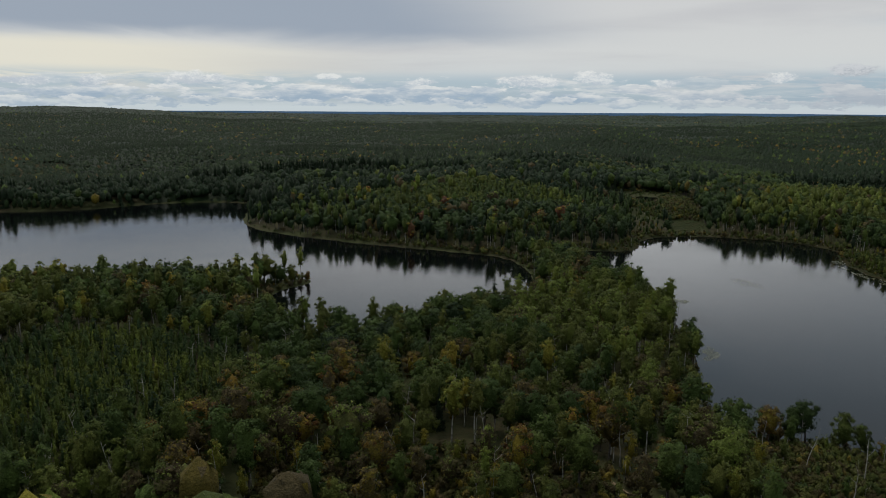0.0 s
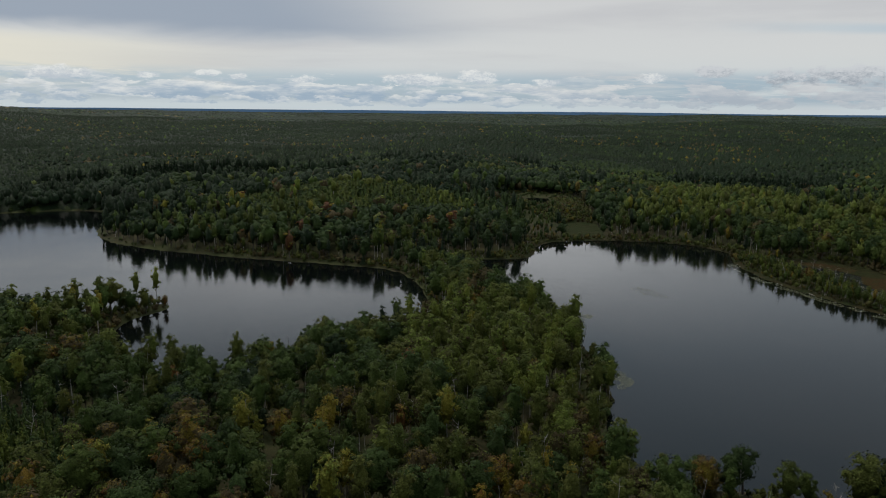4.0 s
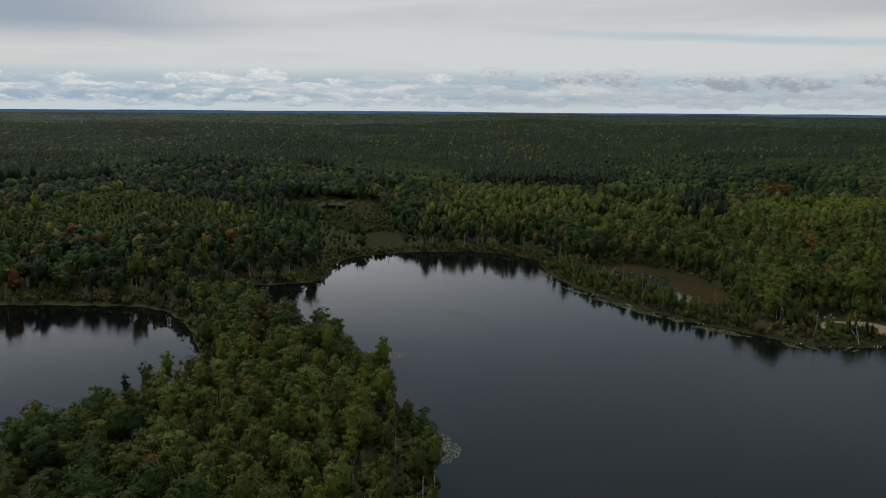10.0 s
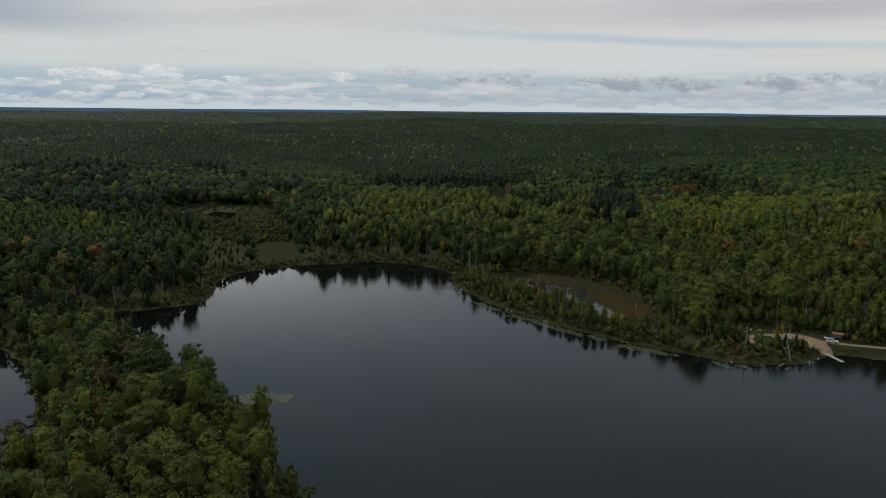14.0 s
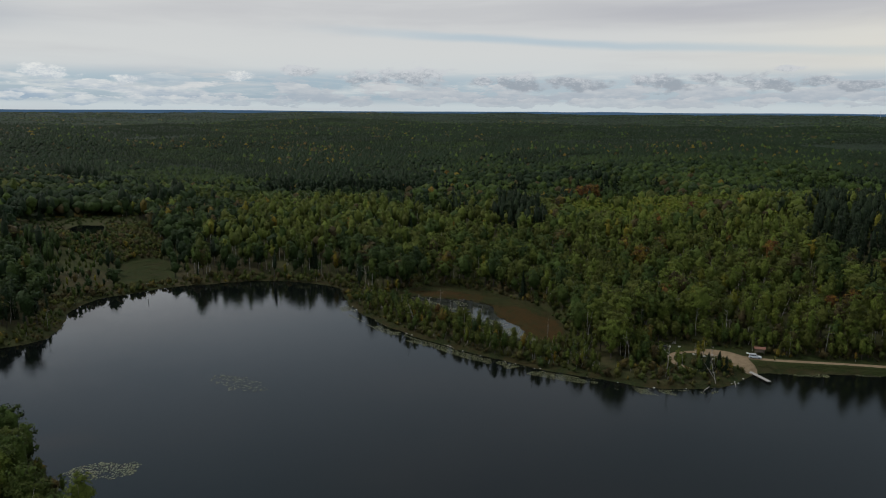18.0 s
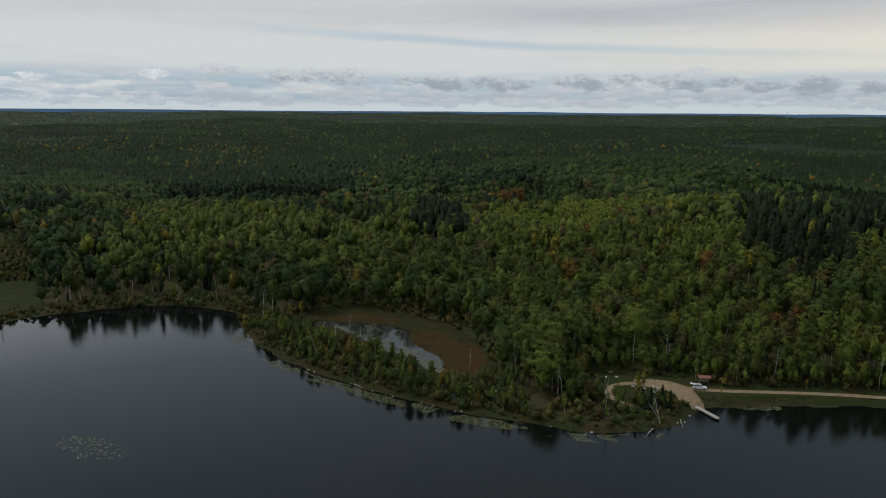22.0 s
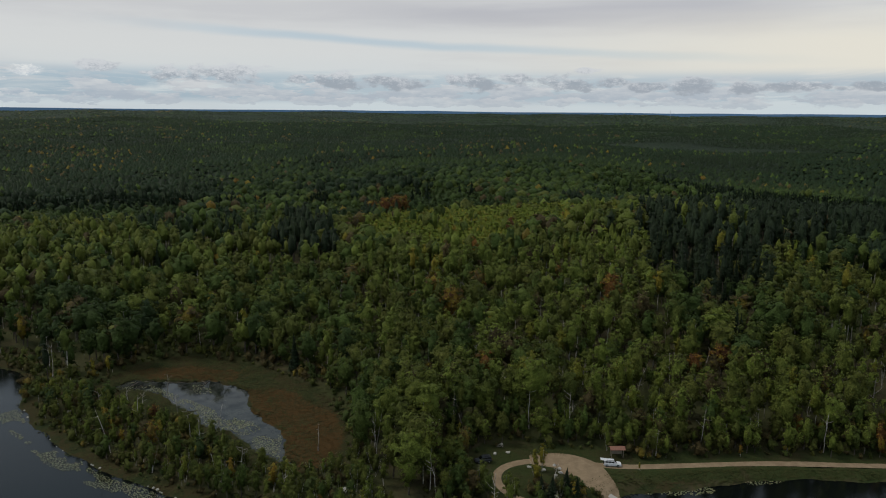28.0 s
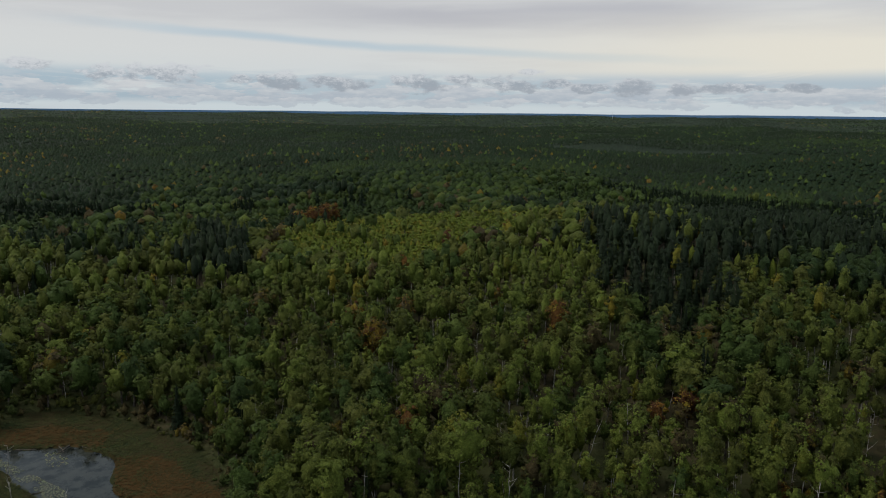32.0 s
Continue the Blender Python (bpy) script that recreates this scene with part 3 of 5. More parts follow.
# ---- mesh helpers ----
def mesh_of(name, verts, faces, mats, index=None, tint=None, smooth=False, facing=None):
    """A mesh from arrays: faces all of one number of corners."""
    me = bpy.data.meshes.new(name)
    verts, faces = np.asarray(verts, np.float32), np.asarray(faces, np.int32)
    k = faces.shape[1]
    me.vertices.add(len(verts))
    me.vertices.foreach_set("co", verts.ravel())
    me.loops.add(faces.size)
    me.loops.foreach_set("vertex_index", faces.ravel())
    me.polygons.add(len(faces))
    me.polygons.foreach_set("loop_start", np.arange(0, faces.size, k, dtype=np.int32))
    me.polygons.foreach_set("loop_total", np.full(len(faces), k, np.int32))
    if index is not None:
        me.polygons.foreach_set("material_index", np.asarray(index, np.int32))
    me.polygons.foreach_set("use_smooth", np.full(len(faces), smooth or facing is not None))
    if tint is not None:
        at = me.attributes.new("tint", "FLOAT", "FACE")
        at.data.foreach_set("value", np.asarray(tint, np.float32))
    for mt in mats:
        me.materials.append(mt)
    me.update(calc_edges=True)
    if facing is not None:
        me.normals_split_custom_set_from_vertices(np.asarray(facing, np.float32))
    return me


def bm_mesh(name, bm, *mats):
    me = bpy.data.meshes.new(name)
    bmesh.ops.recalc_face_normals(bm, faces=bm.faces)
    bm.to_mesh(me)
    bm.free()
    for mt in mats:
        me.materials.append(mt)
    return me


def part(name, bm, mat, parent, label=""):
    ob = new(name, bm_mesh(name, bm, mat))
    ob.parent = parent
    return tagged(ob, label)


def axis_lines(stops):
    """Grid lines from (start, step) pairs; the last pair only ends the row."""
    out = []
    for (a, s), (b, _) in zip(stops[:-1], stops[1:]):
        out += list(np.linspace(a, b, max(1, round((b - a) / s)), endpoint=False))
    return np.array(out + [stops[-1][0]])


# ---- ground and water ----
gx = axis_lines([(-4900, 120), (-2600, 80), (-1200, 40), (-620, 12), (-210, 6), (240, 3), (375, 6), (460, 14), (1000, 40), (2200, 80), (4950, 1)])
gy = axis_lines([(-1500, 150), (-300, 60), (60, 20), (130, 6), (225, 3), (480, 6), (600, 9), (860, 22), (1500, 45), (2600, 80), (4950, 1)])
mx, my = np.meshgrid(gx, gy)
mz = ground_height(mx, my)
n0, n1 = mx.shape
idx = np.arange(n0 * n1).reshape(n0, n1)
quads = np.stack([idx[:-1, :-1], idx[:-1, 1:], idx[1:, 1:], idx[1:, :-1]], -1).reshape(-1, 4)
ground = new("ground", mesh_of("ground", np.stack([mx, my, mz], -1).reshape(-1, 3), quads, [FLOOR], smooth=True))
shore_d, marsh_d = look_up("shore", mx, my), look_up("marsh", mx, my)
for name, value in (("sedge", step(marsh_d, 3, -2) + 0.62 * step(shore_d, 4 + 3 * (mx > 252), 2 + 3 * (mx > 252)) * step(mx, 112, 118) * step(my, 270, 285)),
                    ("rust", step(rust_distance(mx, my), 2.0, -2.0)),
                    ("lawn", np.maximum(step(np.minimum(look_up("open", mx, my), look_up("road", mx, my) - 5), 4, 0), step(look_up("lobe", mx, my), 4, -2)))):
    at = ground.data.attributes.new(name, "FLOAT", "POINT")
    at.data.foreach_set("value", np.clip(value, 0, 1).astype(np.float32).ravel())
tagged(ground, "brown leaf litter and dark soil under the woods", "ground", kind="structure")


def sheet(name, outline, z, mat):
    bm = bmesh.new()
    bm.faces.new([bm.verts.new((x, y, z)) for x, y in outline])
    return new(name, bm_mesh(name, bm, mat))


wx, wy = np.meshgrid(axis_lines([(-600, 12), (-230, 6), (440, 1)]), axis_lines([(100, 6), (640, 12), (790, 1)]))
wi = np.arange(wx.size).reshape(wx.shape)
lake = new("water", mesh_of("water", np.stack([wx, wy, 0 * wx], -1).reshape(-1, 3), np.stack([wi[:-1, :-1], wi[:-1, 1:], wi[1:, 1:], wi[1:, :-1]], -1).reshape(-1, 4), [WATER]))
at = lake.data.attributes.new("offshore", "FLOAT", "POINT")
at.data.foreach_set("value", np.clip(-look_up("shore", wx, wy) + 22 * step(wx, 235, 265) * step(wy, 560, 480) + 10 * step(wx, 40, -60), 0, 60).astype(np.float32).ravel())
tagged(lake, "dark still lake water, calm under the shores and rippled further out", "lake", kind="structure")
tagged(sheet("water", [(x, y) for x, y in rounded([(283, 468), (306, 470), (326, 446), (326, 418), (311, 395), (309, 378), (296, 362), (289, 364), (290, 392), (291, 416), (296, 430), (297, 446)], 1)], 0.02, POOL), "pale silty water of the shallow marsh pool", "pool", kind="structure")
tagged(sheet("water", [(195, 696), (238, 696), (238, 772), (195, 772)], 8.6, WATER), "small dark pond among the hills", "pond", kind="structure")


def ribbon(name, line, width, lift, mat):
    """A strip laid over the ground along a plan line, with worn uneven edges."""
    p = rounded(line, 3, False)
    t = np.gradient(p, axis=0)
    t /= np.linalg.norm(t, axis=1)[:, None]
    side = np.stack([-t[:, 1], t[:, 0]], 1)
    cols = []
    for k in np.linspace(-0.5, 0.5, 7):
        w = np.interp(np.linspace(0, 1, len(p)), np.linspace(0, 1, np.size(width)), np.atleast_1d(width)) * (1 + 0.25 * (field(p[:, 0], p[:, 1], 7, 9) - 0.5))
        q = p + side * (k * w)[:, None]
        cols.append(np.concatenate([q, (ground_height(q[:, 0], q[:, 1]) + lift - 0.12 * (abs(k) > 0.45))[:, None]], 1))
    v = np.stack(cols, 1)
    i = np.arange(v.shape[0] * 7).reshape(-1, 7)
    f = np.stack([i[:-1, :-1], i[:-1, 1:], i[1:, 1:], i[1:, :-1]], -1).reshape(-1, 4)
    return new(name, mesh_of(name, v.reshape(-1, 3), f, [mat], smooth=True))


tagged(ribbon("road", ROAD_LINE, 2.7, 0.10, GRAVEL), "pale sandy gravel road looping through the landing", "road", kind="structure")
tagged(ribbon("road", [(330, 292.5), (333, 297), (338, 305), (339.5, 311.5), (334, 319)], (4.5, 7.5, 11.0, 8.0, 4.5), 0.13, GRAVEL), "wide sandy turning place above the boat ramp", "road", kind="structure")


tagged(ribbon("footpath", FOOTPATH, 1.1, 0.08, GRAVEL), "narrow pale footpath through the scrub", "path", kind="structure")


# ---- trees: shapes ----
def turned(rs, n):
    v = rs.normal(size=(n, 3))
    return v / np.linalg.norm(v, axis=1)[:, None]


def clumps(rs, centre, normal, size):
    """Three-cornered leaf sprays at those places, facing out along normal: places, faces and the way that each corner faces."""
    n = len(centre)
    nor = normal + 0.45 * turned(rs, n)
    nor /= np.linalg.norm(nor, axis=1)[:, None]
    u = np.cross(nor, turned(rs, n))
    u /= np.linalg.norm(u, axis=1)[:, None] + 1e-9
    w = np.cross(nor, u)
    s, t = (size * rs.uniform(0.7, 1.4, n))[:, None], (size * rs.uniform(0.5, 1.0, n))[:, None]
    v = np.stack([centre + u * s, centre - u * s * 0.5 + w * t, centre - u * s * 0.6 - w * t], 1)
    face = normal + 0.50 * turned(rs, n)
    face /= np.linalg.norm(face, axis=1)[:, None]
    return v.reshape(-1, 3), np.arange(3 * n).reshape(n, 3), np.repeat(face, 3, 0)


ICO = bmesh.new()
bmesh.ops.create_icosphere(ICO, subdivisions=1, radius=1.0)
ICO_V = np.array([v.co[:] for v in ICO.verts])
ICO_F = np.array([[v.index for v in f.verts] for f in ICO.faces])
ICO.free()
DOME_F = ICO_F[~np.any(ICO_V[ICO_F][:, :, 2] < -0.9, axis=1)]     # open below


def joined(pieces):
    """Pieces as one: places, faces and corner directions."""
    vs, fs, ns, at = [], [], [], 0
    for v, f, n in pieces:
        vs.append(v)
        fs.append(f + at)
        ns.append(n)
        at += len(v)
    return np.concatenate(vs), np.concatenate(fs), np.concatenate(ns)


def crown(rs, low, high, wide, belly, lobes, bulge, sprays, size, core=0.62, flat=1.0):
    """A crown from low to high, widest at the part belly of its height: a small inner mass, boughs that stand out from it, each under a coat of leaf sprays, and loose sprays between."""
    prof = lambda t: wide * np.clip(np.where(t < belly, 1 - (np.maximum(belly - t, 0) / belly) ** 2 * 0.75, 1 - (np.maximum(t - belly, 0) / (1 - belly)) ** 2.3), 0.02, 1) ** 0.65
    heart, stretch = np.array([0, 0, low + (high - low) * belly * 0.7]), np.array([wide, wide, (high - low) * 0.5])

    def facing(p, d):
        whole = (p - heart) / stretch
        n = 0.55 * d + 0.75 * whole / (np.linalg.norm(whole, axis=1)[:, None] + 1e-9)
        return n / np.linalg.norm(n, axis=1)[:, None]

    t = (ICO_V[:, 2] + 1) / 2
    r = prof(np.clip(t, 0.06, 0.94)) / np.maximum(np.hypot(ICO_V[:, 0], ICO_V[:, 1]), 0.35) * rs.uniform(0.8, 1.15, len(t)) * core
    r = np.where(np.abs(ICO_V[:, 2]) > 0.95, 0, r)
    inner = np.stack([ICO_V[:, 0] * r, ICO_V[:, 1] * r, low + (high - low) * (0.05 + (0.62 + 0.36 * core) * t) + rs.uniform(-0.05, 0.02, len(t)) * (high - low)], 1)
    out = [(inner, ICO_F, facing(inner, ICO_V))]
    n = int(sprays * 0.75 / max(lobes, 1))
    for k in range(lobes):
        t = np.clip(((k + rs.uniform(0.1, 0.9)) / lobes) ** 0.75, 0.08, 0.94)
        a = k * 2.4 + rs.uniform(-0.6, 0.6)
        b = bulge * rs.uniform(0.6, 1.3)
        off = max(0.0, prof(t) - 0.55 * b) * rs.uniform(0.7, 1.15)
        c = np.array([np.cos(a) * off, np.sin(a) * off, low + (high - low) * t - 0.6 * b * t])
        turn = rs.uniform(0, 6.28)
        d = np.stack([ICO_V[:, 0] * np.cos(turn) - ICO_V[:, 1] * np.sin(turn), ICO_V[:, 0] * np.sin(turn) + ICO_V[:, 1] * np.cos(turn), ICO_V[:, 2]], 1)
        p = c + d * np.array([b, b, b * 0.75 * flat]) * rs.uniform(0.45, 1.05, (len(d), 1))
        out.append((p, DOME_F, facing(p, d)))
        d = turned(rs, n) + np.array([np.cos(a), np.sin(a), 0.8]) * 0.6
        d /= np.linalg.norm(d, axis=1)[:, None] + 1e-9
        p = c + d * np.array([b, b, b * 0.8 * flat]) * rs.uniform(0.75, 1.3, (n, 1))
        out.append(clumps(rs, p, facing(p, d) + [0, 0, 0.2], size))
    n = sprays - n * lobes
    t, a = rs.uniform(0.02, 1.0, n) ** 0.8, rs.uniform(0, 6.28, n)
    r = prof(t) * rs.uniform(0.5, 1.1, n)
    p = np.stack([np.cos(a) * r, np.sin(a) * r, low + (high - low) * t + rs.normal(0, 0.25, n)], 1)
    out.append(clumps(rs, p, facing(p, np.stack([np.cos(a), np.sin(a), 0.3 + 0 * a], 1)) + [0, 0, 0.2], size))
    return joined(out)


def tube(points, radii, sides=5):
    p, r = np.array(points, float), np.array(radii, float)
    t = np.gradient(p, axis=0)
    t /= np.linalg.norm(t, axis=1)[:, None]
    u = np.cross(t, [0.3, 0.9, 0.1])
    u /= np.linalg.norm(u, axis=1)[:, None]
    w = np.cross(t, u)
    a = np.linspace(0, 2 * np.pi, sides, endpoint=False)
    v = p[:, None] + r[:, None, None] * (np.cos(a)[None, :, None] * u[:, None] + np.sin(a)[None, :, None] * w[:, None])
    i = np.arange(len(p) * sides).reshape(len(p), sides)
    j = np.roll(i, -1, 1)
    f = np.stack([i[:-1], j[:-1], j[1:], i[1:]], -1).reshape(-1, 4)
    away = (v - p[:, None]) / (r[:, None, None] + 1e-6)
    return v.reshape(-1, 3), np.concatenate([f[:, [0, 1, 2]], f[:, [0, 2, 3]]]), away.reshape(-1, 3)


def stem(rs, h, r, limbs, reach, base=0.45, stems=1):
    """Tapered trunk with limbs that rise towards the crown."""
    out = []
    for s in range(stems):
        lean = rs.normal(0, 0.05 + 0.05 * (stems > 1), 2)
        z = np.linspace(-0.6, h, 5)
        wob = np.cumsum(rs.normal(0, 0.012 * h, (5, 2)), 0) * 0.5
        p = np.stack([lean[0] * z + wob[:, 0] - wob[0, 0] + 0.25 * s, lean[1] * z + wob[:, 1] - wob[0, 1] - 0.2 * s, z], 1)
        out.append(tube(p, r * np.array([1.35, 0.95, 0.75, 0.45, 0.12]), 4))
        for _ in range(limbs):
            k = rs.uniform(base, 0.9)
            o = np.array([np.interp(k * h, z, p[:, c]) for c in range(3)])
            a = rs.uniform(0, 2 * np.pi)
            e = o + np.array([np.cos(a) * reach, np.sin(a) * reach, rs.uniform(0.4, 1.1) * reach]) * rs.uniform(0.6, 1.0) * (1.15 - 0.5 * k)
            m = (o + e) / 2 + [0, 0, -0.08 * reach]
            out.append(tube([o, m, e], [r * 0.42, r * 0.28, r * 0.1], 3))
    return joined(out)


def spire(rs, sprays, size):
    """A spruce: drooping whorls round a dark inner cone."""
    out = [tube([(0, 0, z) for z in (0.9, 5.0, 10.0, 15.4)], [1.5, 1.15, 0.6, 0.05], 5)]
    rings = 11 if sprays > 60 else 5
    for k in range(rings):
        f = k / rings
        z, r = 1.4 + 13.5 * f, 2.8 * (1 - f) + 0.15
        n = max(3, int(sprays * 2 * (1 - f) / rings))
        a = rs.uniform(0, 6.28, n)
        d = np.stack([np.cos(a), np.sin(a), np.full(n, 0.45)], 1)
        c = np.stack([np.cos(a) * r * (k2 := rs.uniform(0.5, 0.95, n)), np.sin(a) * r * k2, z - 0.3 * r * k2 + rs.uniform(-0.25, 0.25, n)], 1)
        out.append(clumps(rs, c, d, size * (0.6 + 0.2 * r)))
    return joined(out)


# name: crown (low, high, wide, belly, lobes, bulge), leaves, bark, stem (height, radius, limbs, reach, stems), label, category
KINDS = {
    "oak_tree": ((3.2, 13.2, 4.0, 0.62, 20, 1.15), "hardwood", BARK_GREY, (11.0, 0.26, 4, 2.0, 1), "spreading hardwood tree with a rounded leafy crown", "tree"),
    "maple_tree": ((3.0, 13.6, 2.9, 0.58, 16, 0.95), "hardwood", BARK_GREY, (11.5, 0.20, 3, 1.4, 1), "upright hardwood tree with an oval crown turning colour", "tree"),
    "aspen_tree": ((6.5, 16.0, 2.2, 0.60, 12, 0.80), "aspen", BARK_WHITE, (14.5, 0.15, 3, 0.9, 1), "slender aspen with a pale trunk and narrow crown", "tree"),
    "birch_tree": ((2.6, 11.0, 1.7, 0.50, 9, 0.62), "aspen", BARK_WHITE, (10.0, 0.12, 3, 0.9, 2), "white-barked birch with thin leaning stems", "tree"),
    "young_aspen": ((0.8, 8.6, 1.15, 0.38, 3, 0.50), "young", BARK_GREY, (7.5, 0.08, 1, 0.5, 1), "young pole-like aspen in a dense green stand", "tree"),
    "spruce_tree": (None, "needle", BARK_GREY, (12.0, 0.18, 0, 1.0, 1), "dark green spire-shaped spruce", "tree"),
    "pine_tree": ((6.0, 20.5, 2.3, 0.35, 10, 1.00), "needle", BARK_GREY, (18.5, 0.26, 4, 1.6, 1), "tall dark pine with a ragged layered crown", "tree"),
    "shrub": ((0.0, 2.8, 1.5, 0.45, 4, 0.60), "shrub", BARK_GREY, (1.8, 0.06, 2, 0.6, 2), "low olive and rust-coloured willow shrub", "shrub"),
}
VARIANTS = 6


def foliage(rs, k, share, sprays, size, core=0.62):
    """Leaves of a kind of tree, with that share of its boughs and that many sprays."""
    form = KINDS[k][0]
    if form is None:
        return spire(rs, max(30, int(420 * share)), size * (1.5 if share > 0.3 else 1.9))
    low, high, wide, belly, lobes, bulge = form
    return crown(rs, low, high, wide, belly, round(lobes * share), bulge * (1.0 / max(share, 0.15)) ** 0.3, sprays, size, 0.4 if k == "shrub" else core, 0.7 if k == "pine_tree" else 1.0)


# leaves for trees near, less near, behind the shores, beyond the lakes and on the hills
FULL, HALF, SOME, THIN, TUFT = {}, {}, {}, {}, {}
for k, (form, leaf, bk, (h, r, limbs, reach, stems), *_rest) in KINDS.items():
    rs = np.random.RandomState(len(FULL) + 11)
    many = {"oak_tree": 820, "maple_tree": 620, "aspen_tree": 430, "birch_tree": 330, "young_aspen": 120, "spruce_tree": 1, "pine_tree": 430, "shrub": 190}[k]
    FULL[k] = [(foliage(rs, k, 1.0, many, 0.28), stem(rs, h, r, limbs, reach, stems=stems)) for _ in range(VARIANTS)]
    lean = lambda: tube([(0, 0, -0.5), (rs.normal(0, 0.3), rs.normal(0, 0.3), h * 0.5), (0, 0, h)], [r * 1.3, r, r * 0.3], 3)
    HALF[k] = [(foliage(rs, k, 0.65, int(many * 0.5), 0.36), lean()) for _ in range(VARIANTS)]
    SOME[k] = [(foliage(rs, k, 0.45, int(many * 0.22), 0.48), lean()) for _ in range(VARIANTS)]
    THIN[k] = [(foliage(rs, k, 0.25, max(14, int(many * 0.05)), 0.66, 0.72), lean()) for _ in range(VARIANTS)]
    TUFT[k] = [(foliage(rs, k, 0.0, 16, 0.85, 0.95), lean()) for _ in range(VARIANTS)]
BUSH = [(crown(rs, 0.0, 2.6, 1.3, 0.45, 2, 0.6, 34, 0.30, 0.55), tube([(0, 0, -0.3), (0, 0, 1.2)], [0.05, 0.03], 3)) for _ in range(VARIANTS)]
TOP = {k: FULL[k][0][0][0][:, 2].max() for k in KINDS}


# ---- trees: where they stand ----
def in_plan(x, y, poly):
    return inside_distance(x, y, np.array(poly, float)) < 0


def scatter(rs, x0, x1, y0, y1, gap, keep):
    """Jittered rows of places with about that gap, where keep(x, y) holds."""
    x, y = np.meshgrid(np.arange(x0, x1, gap), np.arange(y0, y1, gap))
    x, y = (x + rs.uniform(-0.48, 0.48, x.shape) * gap).ravel(), (y + rs.uniform(-0.48, 0.48, y.shape) * gap).ravel()
    ok = keep(x, y)
    return x[ok], y[ok]


NEAR_LINE = np.array([(0, 0), (25, 100), (85, 175), (210, 247)], float)


def planted(x, y):
    """Woods: off the water, the marsh, the road, the landing and the glade, and within the country that is flown over."""
    ok = (look_up("shore", x, y) > 1.2) & (look_up("marsh", x, y) > 2) & (look_up("road", x, y) > 4.2) & (look_up("lobe", x, y) > 0) & (look_up("pond", x, y) > 3)
    ok &= (look_up("open", x, y) > 1) & (line_distance(x, y, np.array(FOOTPATH, float)) > 2.0)
    ok &= ~((look_up("shore", x, y) < 10) & (x > 334) & (y < 298))      # the grassy road bank
    ok &= ~((look_up("shore", x, y) < 2.4 + 3.0 * field(x, y, 9, 71)) & (x > 252) & (x < 345) & (y < 470))      # the sedge bank of the east shore
    ok &= (x > -0.70 * (y + 20) - 12) & ((y > 222) | (x < 250)) & ((y > 134) | (x > 60)) & (y > 118)
    return ok


def zones(x, y):
    return {n: in_plan(x, y, p) for n, p in dict(young=PLANTATION, pine=PINEWOOD, pine2=PINE_CLUMP, stand=ASPEN_STAND, ridge=ASPEN_RIDGE, bay=ASPEN_BAY, glade=GLADE, field=SE_FIELD, strip=STRIP, landing=LANDING, bright=BRIGHT_POINT, dark=CLOUD_SHADED_SLOPE).items()}


